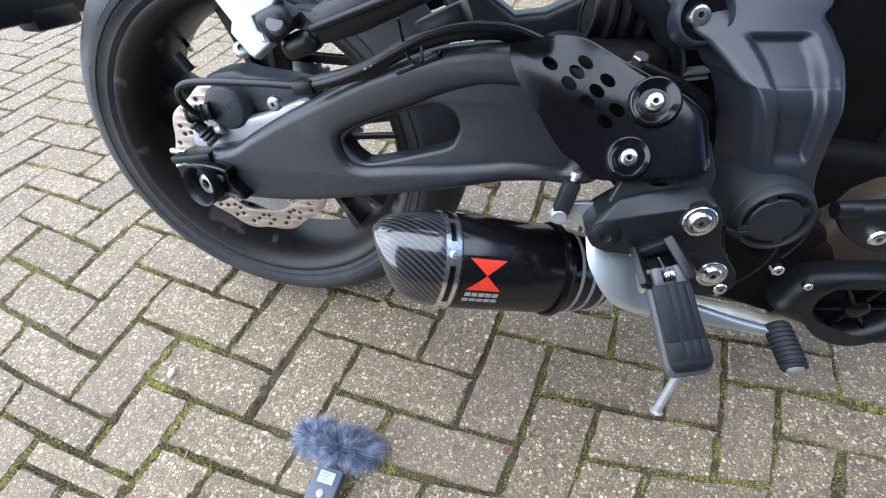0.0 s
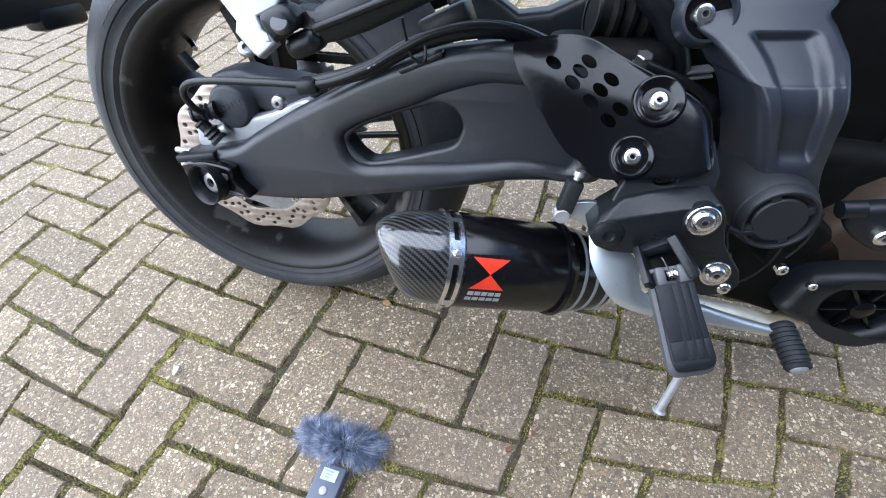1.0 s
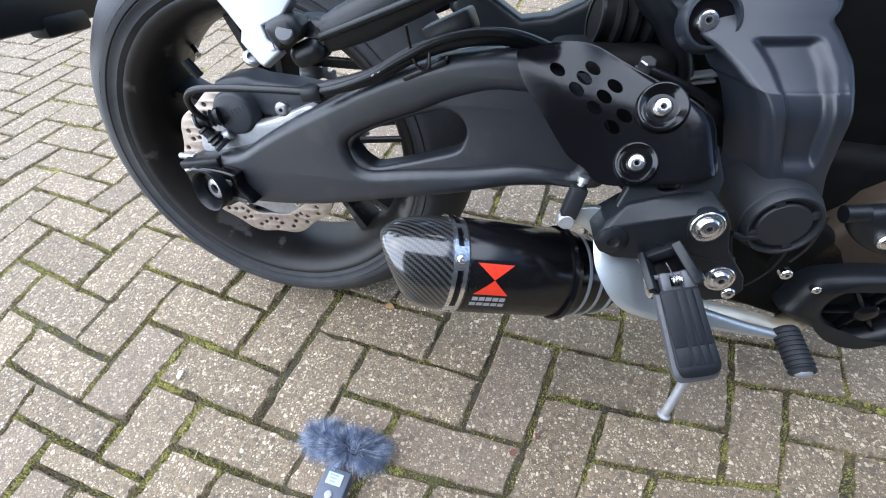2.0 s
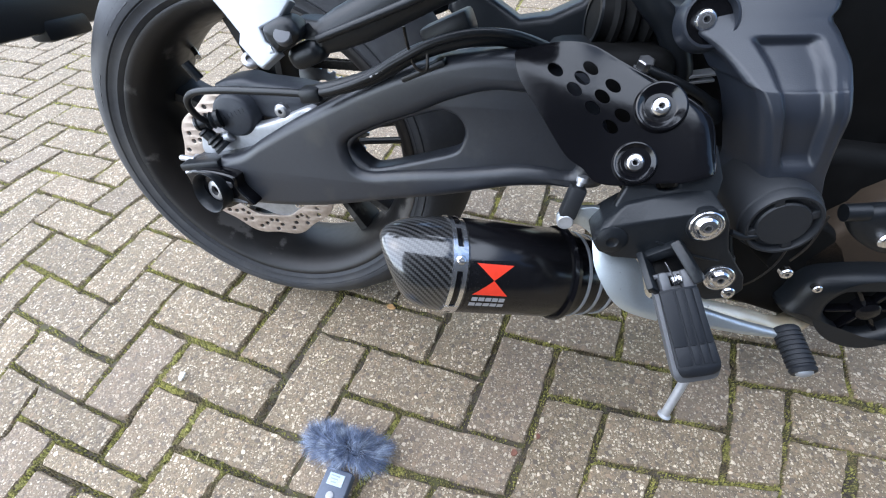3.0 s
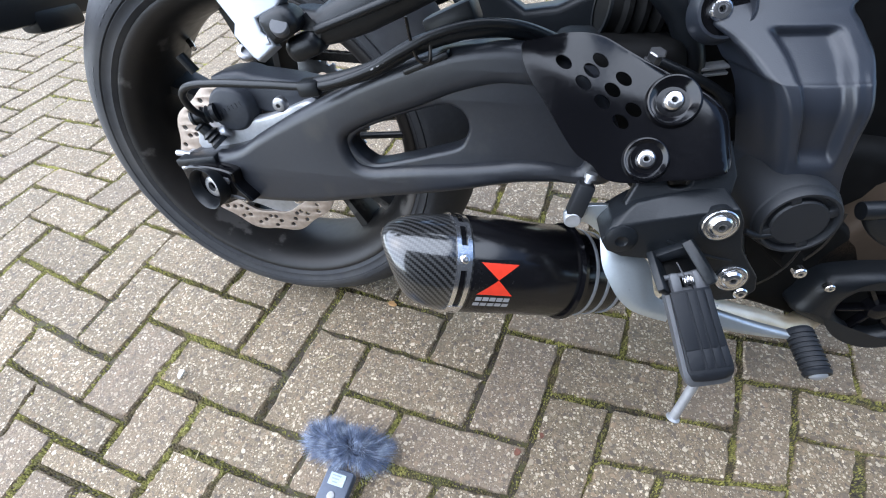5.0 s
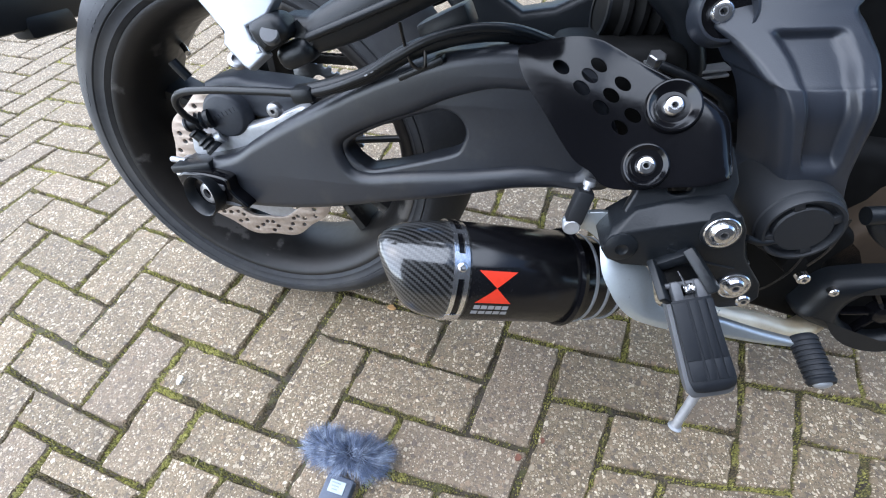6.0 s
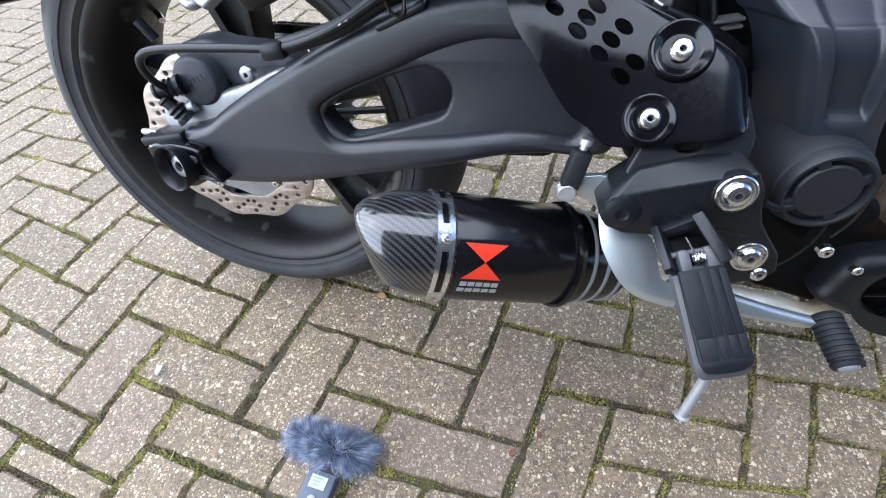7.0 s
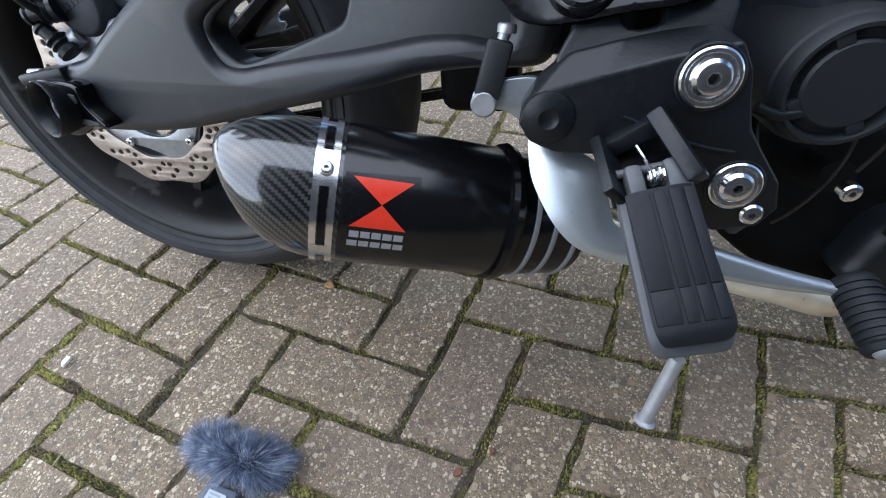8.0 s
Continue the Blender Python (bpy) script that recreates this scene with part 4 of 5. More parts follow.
def build_cover():
    # left edge (x, z), right edge (x, z) and depth of the front face, from the top down
    rows = [(0.508, 0.556, 0.631, 0.556, -0.135), (0.5105, 0.5234, 0.6322, 0.5237, -0.165), (0.508, 0.5117, 0.6251, 0.5125, -0.175), (0.5141, 0.5024, 0.6294, 0.5036, -0.185),
            (0.5274, 0.4936, 0.632, 0.4951, -0.196), (0.5397, 0.4835, 0.634, 0.4853, -0.2105), (0.5499, 0.4723, 0.6305, 0.4744, -0.2275), (0.5563, 0.4676, 0.6292, 0.4697, -0.2335),
            (0.5652, 0.4517, 0.6316, 0.454, -0.2395), (0.5757, 0.4265, 0.6345, 0.4291, -0.238), (0.5861, 0.399, 0.6389, 0.4019, -0.236), (0.5884, 0.3847, 0.6427, 0.388, -0.236),
            (0.5818, 0.3724, 0.6472, 0.3765, -0.236), (0.575, 0.3504, 0.652, 0.3557, -0.236)]
    left = smooth_line([(r[0], r[4], r[1]) for r in rows], 8)
    right = smooth_line([(r[2], r[4], r[3]) for r in rows], 8)
    bm = bmesh.new()
    nu = 64
    grid = []

    def step(e0, e1, x):
        t = min(1, max(0, (x - e0) / (e1 - e0)))
        return t * t * (3 - 2 * t)
    for j, (a, b) in enumerate(zip(left, right)):
        tj = j / 8
        lo = float(np.interp(tj, (3, 6, 8, 10), (0.32, 0.224, 0.17, 0.17)))
        hi = float(np.interp(tj, (3, 6, 10), (0.84, 0.76, 0.72)))
        flank = 0.25 + 0.75 * step(4.0, 6.5, tj)
        row = []
        for i in range(nu + 1):
            s = -0.28 + 1.4 * i / nu
            p = a.lerp(b, min(1, max(0, s)))
            if s < 0:
                q = -s / 0.28
                p.x -= 0.012 * flank * q
                p.y += 0.014 * min(1, q * 5) + 0.05 * q
            if s > 1:
                q = (s - 1) / 0.12
                p.x += 0.004 * q
                p.y += 0.04 * q
            p.y += 0.006 * (1 - step(0, 0.07, max(s, 0))) + 0.01 * (1 - step(0, 0.08, max(1 - s, 0)))
            p.y -= 0.005 * math.sin(math.pi * min(1, max(0, s)))
            inset = step(lo, lo + 0.1, s) * step(1 - hi, 1 - hi + 0.1, 1 - s) * step(2.9, 3.7, tj) * (1 - step(9.25, 9.9, tj))
            p.y += 0.009 * inset
            p.z -= 0.003 * inset
            # fine raised bead along the front edge
            p.y -= 0.0014 * math.exp(-((s - 0.875) / 0.025) ** 2) * step(5.3, 6.0, tj) * (1 - step(9, 10, tj))
            row.append(bm.verts.new(p))
        grid.append(row)
    for A, B in zip(grid, grid[1:]):
        for i in range(nu):
            bm.faces.new((A[i], A[i + 1], B[i + 1], B[i]))
    bmesh.ops.solidify(bm, geom=bm.faces[:], thickness=-0.012)
    cv = part("frame_cover", bm, COVER, bike, "grey moulded plastic frame cover with inset panel", angle=75)
    n = Vector((0, -1, 0.35)).normalized()
    o = Vector((0.5215, -0.1815, 0.5145))
    part("ear", lathe([(-0.02, 0.0255), (-0.003, 0.0245), (0.0, 0.0228), (0.0005, 0.0208), (-0.007, 0.0192), (-0.007, 0)], o, n, 40), COVER, cv, angle=40)
    part("bolt_cup", lathe([(-0.0068, 0.0195), (-0.0062, 0.0192), (-0.0062, 0.0)], o, n, 36), GLOSS, cv, angle=35)
    bolt(cv, o + n * -0.006 + Vector((-0.004, 0, 0)), n, 0.0095, False)
    # pivot boss and cap
    o = (0.606, -0.246, 0.3615)
    cap = part("pivot_cap", lathe([(-0.06, 0.037), (0.002, 0.0362), (0.008, 0.0345), (0.009, 0.033), (0.015, 0.0322), (0.018, 0.0305), (0.018, 0.0285), (0.014, 0.0272), (0.011, 0.0265), (0.011, 0.0)], o, OUT, 64), CAP, bike, "round black plastic pivot cap", angle=30)
    part("cap_disc", lathe([(0.009, 0.0225), (0.0155, 0.0225), (0.017, 0.021), (0.017, 0.0)], o, OUT, 48), CAP, cap, angle=30)
    for k in range(4):
        t = radians(28 + 90 * k)
        part("cap_notch", box((0.008, 0.007, 0.007), Matrix.Translation(Vector(o) + Vector((math.cos(t) * 0.0245, -0.013, math.sin(t) * 0.0245))) @ Matrix.Rotation(-t + math.pi / 2, 4, "Y"), 0.001), CAP, cap)


build_cover()


def build_axle_end():
    n = Vector((-0.3, -1, 0.15)).normalized()
    o = Vector((-0.03, -0.166, 0.308))
    cup = part("axle_cup", lathe([(-0.03, 0.019), (-0.012, 0.022), (0.006, 0.0262), (0.0125, 0.0276), (0.0145, 0.0268), (0.0125, 0.0248), (0.004, 0.0225), (-0.012, 0.0192), (-0.012, 0.0)], o, n, 48), PLASTIC, bike, "black round axle slider cup", angle=35)
    part("axle_nut", lathe([(-0.012, 0.0145), (0.0, 0.0145), (0.002, 0.013), (0.003, 0.0105), (0.003, 0.0065), (-0.004, 0.006), (-0.004, 0.0)], o, n, 24), SOCKET, cup, angle=30)
    # the slider's body: two arms that reach forwards over the arm's end, hollow between them
    fin = [(-0.075, 0.326), (-0.045, 0.334), (-0.012, 0.333), (0.004, 0.329), (0.003, 0.316), (0.008, 0.306), (0.021, 0.293), (0.018, 0.288), (-0.002, 0.289), (-0.022, 0.279), (-0.045, 0.277), (-0.065, 0.29)]
    part("slider_body", plate(fin, plane_frame(-0.168, -0.14), 0.022, 0.003, (), 2, 2), GLOSS, cup, angle=40)
    part("slider_hollow", plate([(-0.018, 0.322), (-0.003, 0.3215), (-0.005, 0.313), (-0.016, 0.314)], plane_frame(-0.1695, -0.14), 0.004, 0.0012, (), 2, 1), PEGMETAL, cup)
    part("slider_hollow", plate([(-0.013, 0.2965), (0.002, 0.2965), (0.013, 0.2925), (-0.012, 0.2915)], plane_frame(-0.1695, -0.14), 0.004, 0.0012, (), 2, 1), PEGMETAL, cup)
    for z in (0.3315, 0.3095):
        part("adjuster_tip", tube([(-0.102, -0.122, z), (-0.09, -0.125, z + 0.001), (-0.072, -0.132, z + 0.003)], 0.0042, 10, 2), ALLOY, bike)
    part("adjuster_block", box((0.06, 0.03, 0.011), pose(-0.055, -0.136, 0.334, 0, -8, 0), 0.003), PLASTIC, bike)
    part("adjuster_flange", box((0.008, 0.028, 0.026), pose(-0.082, -0.125, 0.321, 0, -6, 0), 0.002), ALLOY, bike)


build_axle_end()


def build_caliper():
    body = plate([(-0.028, 0.428), (0.012, 0.436), (0.03, 0.431), (0.08, 0.425), (0.115, 0.416), (0.112, 0.402), (0.072, 0.385), (0.03, 0.385), (-0.02, 0.409)], plane_frame(-0.104), 0.05, 0.008, (), 2, 3)
    cal = part("brake_caliper", body, CALIPER, bike, "dark grey single piston rear brake caliper", angle=50)
    part("piston_housing", lathe([(-0.03, 0.029), (0.008, 0.0285), (0.0125, 0.0265), (0.014, 0.024), (0.014, 0.0)], (-0.001, -0.11, 0.394), OUT, 44), CALIPER, cal, angle=40)
    for k in range(6):
        part("cast_bar", box((0.0042, 0.001, 0.0055), pose(-0.0135 + 0.0058 * k, -0.1242, 0.392 + 0.0022 * k, 0, -20, 0), 0), CALIPER, cal)
    part("caliper_mount", plate([(-0.057, 0.371), (-0.032, 0.367), (-0.0095, 0.3746), (0.0379, 0.3837), (0.0637, 0.3912), (0.1041, 0.406), (0.1021, 0.3907), (0.037, 0.3594), (-0.017, 0.3367), (-0.066, 0.3347)], plane_frame(-0.118), 0.02, 0.004, (), 3, 3), ALLOY, bike, "silver alloy caliper mount", angle=50)

    def boot(a, b, r):
        a, b = Vector(a), Vector(b)
        n = b - a
        L = n.length
        return lathe([(0, 0.0), (0, r * 0.75), (0.003, r * 0.85), (0.005, r * 0.7), (L * 0.4, r * 0.72), (L * 0.5, r), (L * 0.58, r * 0.8), (L * 0.68, r), (L * 0.76, r * 0.8), (L * 0.86, r * 1.05), (L, r * 1.05), (L, 0)], a, n, 24)
    p1 = part("slide_pin_boot", boot((-0.046, -0.137, 0.3875), (-0.0158, -0.127, 0.393), 0.011), PLASTIC, cal, "black rubber pin boot", angle=40)
    part("pin_end", lathe([(0, 0.0055), (0.002, 0.005), (0.002, 0.0)], (-0.046, -0.137, 0.3875), (-0.9, -0.35, -0.2), 18), ALLOY, p1)
    part("slide_pin_boot", boot((-0.042, -0.133, 0.379), (-0.022, -0.131, 0.353), 0.0115), PLASTIC, cal, "black rubber pin boot", angle=40)
    part("pin_sleeve", lathe([(-0.012, 0.0), (-0.012, 0.0085), (0.012, 0.0085), (0.013, 0.0075), (0.013, 0.0)], (-0.024, -0.124, 0.363), (1, 0.2, 0.45), 24), ALLOY, cal, angle=40)
    bolt(cal, (0.075, -0.131, 0.4065), OUT, 0.009, False, mat=SOCKET)
    part("bleed_nipple", tube([(-0.03, -0.12, 0.44), (-0.036, -0.122, 0.452), (-0.04, -0.123, 0.46)], 0.006, 12, 3), PLASTIC, cal)


build_caliper()


def build_pillion():
    beam = plate([(0.1704, 0.5266), (0.19, 0.5258), (0.2056, 0.534), (0.3, 0.574), (0.4, 0.612), (0.41, 0.575), (0.2966, 0.5341), (0.2347, 0.5088), (0.1857, 0.4968), (0.181, 0.509)], plane_frame(-0.25), 0.045, 0.014, (), 2, 4)
    b = part("pillion_beam", beam, PLASTIC, bike, "black pillion peg bracket arm", angle=50)
    part("stiffening_rib", tube([(0.192, -0.251, 0.513), (0.25, -0.251, 0.532), (0.32, -0.251, 0.556), (0.4, -0.251, 0.584)], 0.0035, 10, 4), PLASTIC, b)
    clamp = [(0.1513, 0.5239), (0.16, 0.529), (0.17, 0.5315), (0.1778, 0.5289), (0.1829, 0.521), (0.1798, 0.514), (0.1675, 0.5076), (0.1607, 0.5045), (0.1569, 0.5083), (0.1525, 0.515)]
    part("clamp_block", plate(clamp, plane_frame(-0.267), 0.03, 0.008, (), 4, 4), PLASTIC, b, angle=50)
    part("clamp_foot", box((0.034, 0.03, 0.02), pose(0.178, -0.24, 0.5, 0, -20, 0), 0.009, 4), PLASTIC, b)
    n = Vector((0.15, -1, 0.75)).normalized()
    part("cap_bolt", lathe([(-0.004, 0.0074), (0.001, 0.0074), (0.0022, 0.0066), (0.0026, 0.0)], (0.17, -0.2668, 0.5192), n, 24), PEGMETAL, b, angle=30)
    shape = [(0.0996, 0.5841), (0.1155, 0.5661), (0.1282, 0.5506), (0.1265, 0.5422), (0.141, 0.5258), (0.1457, 0.5229), (0.1619, 0.5347), (0.1577, 0.5409), (0.1507, 0.545), (0.1479, 0.554), (0.1656, 0.5614), (0.1754, 0.5741), (0.1669, 0.5838)]
    peg = part("pillion_peg", plate(shape, plane_frame(-0.442, 0, 0.35), 0.012, 0.0022, (), 1, 3), PALE, bike, "bright silver folded pillion footpeg", angle=50)
    part("peg_edge", tube([(0.1405, -0.2575, 0.4955), (0.15, -0.259, 0.5025), (0.158, -0.26, 0.5075)], 0.0058, 14, 3), PALE, peg)
    part("detent_ring", lathe([(-0.002, 0.0075), (0.002, 0.0075), (0.003, 0.006), (0.003, 0.004), (0.0, 0.0035), (0.0, 0)], (0.129, -0.255, 0.497), (0.3, -0.6, 0.7), 20), SOCKET, peg)


build_pillion()


def build_rest():
    # brake hose and loom
    hose = [(-0.028, -0.135, 0.39), (-0.03, -0.15, 0.405), (-0.027, -0.16, 0.425), (-0.01, -0.165, 0.438), (0.03, -0.17, 0.443), (0.093, -0.178, 0.445), (0.154, -0.185, 0.447),
            (0.207, -0.191, 0.463), (0.245, -0.194, 0.482), (0.279, -0.196, 0.498), (0.316, -0.194, 0.506), (0.351, -0.185, 0.503), (0.38, -0.165, 0.49), (0.42, -0.14, 0.465)]
    h = part("brake_hose", tube(hose, 0.0042, 12, 6), PLASTIC, bike, "black rubber brake hose")
    for t in range(5):
        part("print_bar", box((0.003, 0.0004, 0.0016), pose(0.2165 + 0.0062 * t, -0.1964, 0.4675 + 0.0031 * t, -40, -26, 0), 0), WHITE, h)
    part("wire_loom", tube([(0.15, -0.178, 0.446), (0.21, -0.182, 0.462), (0.26, -0.184, 0.486), (0.31, -0.182, 0.499), (0.36, -0.165, 0.494), (0.42, -0.14, 0.465)], 0.008, 12, 6), PLASTIC, bike, "black wrapped wire loom")
    part("loom_clip", box((0.024, 0.022, 0.016), pose(0.143, -0.18, 0.444, 0, -5, 0), 0.004), PLASTIC, bike)
    part("connector_block", box((0.05, 0.03, 0.022), pose(0.292, -0.17, 0.505, 0, -22, -8), 0.004), PLASTIC, bike, "black connector block")
    # rear hugger and inner guards
    part("rear_hugger", plate([(0.27, 0.50), (0.30, 0.53), (0.36, 0.488), (0.43, 0.507), (0.47, 0.55), (0.5, 0.5), (0.47, 0.42), (0.35, 0.43)], plane_frame(-0.03), 0.05, 0.01, (), 2, 3), PLASTIC, bike, "black plastic rear hugger")
    part("chain_guard", plate([(0.06, 0.43), (0.1, 0.475), (0.2, 0.52), (0.3, 0.54), (0.3, 0.5), (0.2, 0.46)], plane_frame(0.12), 0.012, 0.003, (), 3, 2), PLASTIC, bike, "black plastic chain guard")
    part("torque_rod", tube([(0.09, -0.06, 0.333), (0.14, -0.06, 0.337), (0.2, -0.06, 0.341), (0.26, -0.06, 0.344)], 0.0048, 12, 4), PLASTIC, bike, "thin black rod behind the swingarm window")
    part("linkage_block", box((0.09, 0.12, 0.16), pose(0.385, 0.02, 0.345), 0.02, 3), DARK, bike)
    # inner mass of frame and engine: plain black blocks standing in for its shaded depths
    part("engine_block", box((0.5, 0.26, 0.36), pose(1.02, 0.02, 0.37), 0.03, 3), DARK, bike, "plain black block standing in for the dark engine")
    part("inner_frame", box((0.3, 0.2, 0.32), pose(0.65, 0.0, 0.44), 0.03, 3), DARK, bike)
    part("lower_case", plate([(0.56, 0.36), (0.9, 0.36), (0.95, 0.16), (0.8, 0.14), (0.7, 0.15), (0.64, 0.2), (0.58, 0.27)], plane_frame(-0.13), 0.2, 0.02, (), 2, 3), DARK, bike, "black lower engine case")
    # dark plate added to fill the gap where ground would show
    part("sump", plate([(0.6, 0.3), (0.588, 0.262), (0.61, 0.215), (0.6516, 0.18), (0.6822, 0.17), (0.7278, 0.156), (0.758, 0.149), (0.77, 0.25), (0.7, 0.31)], plane_frame(-0.165), 0.03, 0.008, (), 3, 3), DARK, bike, "black plate filling the dark gap behind the pedal")
    part("oil_tank", plate([(0.715, 0.222), (0.725, 0.285), (0.75, 0.315), (0.775, 0.345), (0.9, 0.36), (0.9, 0.222)], plane_frame(-0.165), 0.06, 0.012, (), 2, 3), CASE, bike, "brown painted engine casting")
    # made-up dark block, so that the guard's holes look black
    part("guard_backing", box((0.13, 0.1, 0.13), pose(0.455, -0.1, 0.415), 0.02, 3), DARK, bike)
    # shock boot and coolant hose
    prof = [(-0.012, 0.0), (-0.012, 0.025)]
    for k in range(3):
        prof += [(0.017 * k, 0.026), (0.017 * k + 0.004, 0.031), (0.017 * k + 0.009, 0.031), (0.017 * k + 0.013, 0.025)]
    prof += [(0.06, 0.025), (0.06, 0.0)]
    part("shock_boot", lathe(prof, (0.449, -0.085, 0.498), (1.0, 0.15, -0.12), 36), DARK, bike, "black ribbed rubber shock boot", angle=40)
    part("boot_ring", lathe([(-0.0135, 0.022), (-0.0135, 0.027), (-0.0105, 0.027), (-0.0105, 0.022)], (0.449, -0.085, 0.498), (1.0, 0.15, -0.12), 32), PLASTIC, bike)
    part("coolant_hose", tube([(0.47, -0.118, 0.535), (0.487, -0.12, 0.516), (0.502, -0.12, 0.502), (0.516, -0.12, 0.481), (0.529, -0.12, 0.454), (0.532, -0.115, 0.41)], 0.0125, 20, 6), PLASTIC, bike, "black rubber coolant hose")
    for z in (0.452, 0.446):
        part("cooling_fin", box((0.035, 0.02, 0.003), pose(0.545, -0.12, z, 0, -8, 0), 0.001), ALLOY, bike)
    # brake light switch
    sw = part("brake_switch", box((0.016, 0.016, 0.034), pose(0.4215, -0.2475, 0.366, -8, 14, 0), 0.003), CAP, bike, "black brake light switch with silver pin")
    part("switch_pin", tube([(0.4235, -0.246, 0.374), (0.4262, -0.2435, 0.382), (0.428, -0.2415, 0.3875)], 0.0036, 12, 3), ALLOY, sw)
    part("pin_head", lathe([(-0.003, 0.0058), (0.001, 0.0058), (0.002, 0.005), (0.002, 0)], (0.4284, -0.241, 0.3883), (0.12, 0.1, 1), 20), ALLOY, sw)
    part("switch_eye", lathe([(-0.006, 0.0082), (0.004, 0.0082), (0.0055, 0.007), (0.0055, 0)], (0.4165, -0.2525, 0.3475), OUT, 24), ALLOY, sw)
    bolt(bike, (0.643, -0.246, 0.294), OUT, 0.006, False, "frame_bolt")
    part("bolt_post", tube([(0.643, -0.23, 0.296), (0.643, -0.2, 0.29), (0.643, -0.15, 0.285)], 0.011, 16, 3), DARK, bike)
    part("clutch_wire", tube([(0.655, -0.24, 0.36), (0.65, -0.245, 0.33), (0.645, -0.24, 0.305)], 0.0012, 6, 5), CHAIN, bike)
    part("engine_wire", tube([(0.628, -0.238, 0.352), (0.634, -0.242, 0.325), (0.63, -0.244, 0.3), (0.622, -0.24, 0.276), (0.615, -0.235, 0.262)], 0.0011, 6, 5), CHAIN, bike, "thin wire hanging by the engine")
    part("drain_hose", tube([(0.588, -0.2, 0.34), (0.592, -0.215, 0.31), (0.6, -0.222, 0.285), (0.606, -0.22, 0.26), (0.61, -0.2, 0.235)], 0.0055, 12, 5), PLASTIC, bike, "black rubber drain hose")
    part("hose_clip", lathe([(-0.0025, 0.0055), (-0.0025, 0.0068), (0.0025, 0.0068), (0.0025, 0.0055)], (0.599, -0.2215, 0.288), (0.3, -0.1, -1), 20), ALLOY, bike)
    part("cable_sheath", tube([(0.566, -0.262, 0.35), (0.578, -0.262, 0.346), (0.59, -0.26, 0.347), (0.6, -0.256, 0.35)], 0.0032, 10, 5), PLASTIC, bike)
    # crankcase cover: drawn out to a nose, with a ribbed well
    rim = [(0.7065, 0.1885), (0.709, 0.209), (0.7141, 0.2318), (0.7254, 0.2445), (0.7453, 0.2501), (0.7688, 0.254), (0.8082, 0.2553), (0.85, 0.24), (0.87, 0.19), (0.855, 0.15), (0.8269, 0.1455), (0.8036, 0.1484), (0.7733, 0.1588), (0.7429, 0.1701)]
    well = [(0.7525, 0.1926), (0.7506, 0.2134), (0.7594, 0.2282), (0.775, 0.2362), (0.7969, 0.237), (0.82, 0.228), (0.8341, 0.205), (0.834, 0.182), (0.8145, 0.1629), (0.7935, 0.1619), (0.7711, 0.1721)]
    cover = part("crankcase_cover", plate(rim, plane_frame(-0.2), 0.05, 0.016, [well], 4, 4), PLASTIC, bike, "black cast crankcase cover with ribbed well", angle=50)
    o = Vector((0.797, -0.186, 0.199))
    part("well_floor", plate([(0.74, 0.16), (0.74, 0.24), (0.845, 0.24), (0.845, 0.155)], plane_frame(-0.178), 0.01, 0.002, (), 2, 2), DARK, cover)
    part("cover_hub", lathe([(-0.01, 0.015), (0.006, 0.013), (0.009, 0.009), (0.009, 0.0)], o, OUT, 28), GLOSS, cover, angle=40)
    for k in range(6):
        t = radians(60 * k + 8)
        part("cover_rib", box((0.036, 0.012, 0.005), Matrix.Translation(o + Vector((math.cos(t) * 0.026, 0.003, math.sin(t) * 0.026))) @ Matrix.Rotation(-t, 4, "Y"), 0.0018), GLOSS, cover)
    bolt(cover, (0.7185, -0.201, 0.2385), OUT, 0.0052, False)
    eb = part("engine_mount", plate([(0.682, 0.35), (0.685, 0.36), (0.695, 0.365), (0.715, 0.368), (0.765, 0.372), (0.765, 0.318), (0.732, 0.314), (0.71, 0.321), (0.692, 0.334)], plane_frame(-0.237), 0.022, 0.009, (), 3, 3), PLASTIC, bike, "black rounded engine mount", angle=50)
    bolt(eb, (0.716, -0.238, 0.336), OUT, 0.0085, False)
    part("mount_spigot", tube([(0.673, -0.23, 0.358), (0.682, -0.23, 0.359), (0.692, -0.23, 0.36)], 0.0085, 16, 3), PLASTIC, eb)
    # unseen saddle and tank, added to shade the wheel and the frame from above
    bm = bmesh.new()
    rows = []
    for x, wide, low, high in ((-0.26, 0.05, 0.8, 0.86), (-0.2, 0.1, 0.76, 0.87), (-0.05, 0.13, 0.72, 0.86), (0.12, 0.14, 0.69, 0.82), (0.3, 0.15, 0.67, 0.77), (0.48, 0.13, 0.66, 0.78), (0.62, 0.13, 0.66, 0.84), (0.8, 0.16, 0.66, 0.92), (1.0, 0.15, 0.68, 0.95), (1.12, 0.08, 0.74, 0.92)):
        rows.append([bm.verts.new((x, wide * math.sin(a) * (1 if math.cos(a) > 0 else 0.85), (low + high) / 2 + (high - low) / 2 * math.cos(a))) for a in (2 * math.pi * k / 20 for k in range(20))])
    for A, B in zip(rows, rows[1:]):
        for i in range(20):
            bm.faces.new((A[i], A[(i + 1) % 20], B[(i + 1) % 20], B[i]))
    bm.faces.new(rows[0])
    bm.faces.new(rows[-1])
    bmesh.ops.recalc_face_normals(bm, faces=bm.faces[:])
    part("saddle", bm, PLASTIC, bike, "unseen black saddle and tank, added for shade", angle=60)
    # tail piece behind the wheel
    part("tail_bar", box((0.03, 0.44, 0.05), pose(-0.3, -0.08, 0.504), 0.008), PLASTIC, bike, "black plastic tail piece")
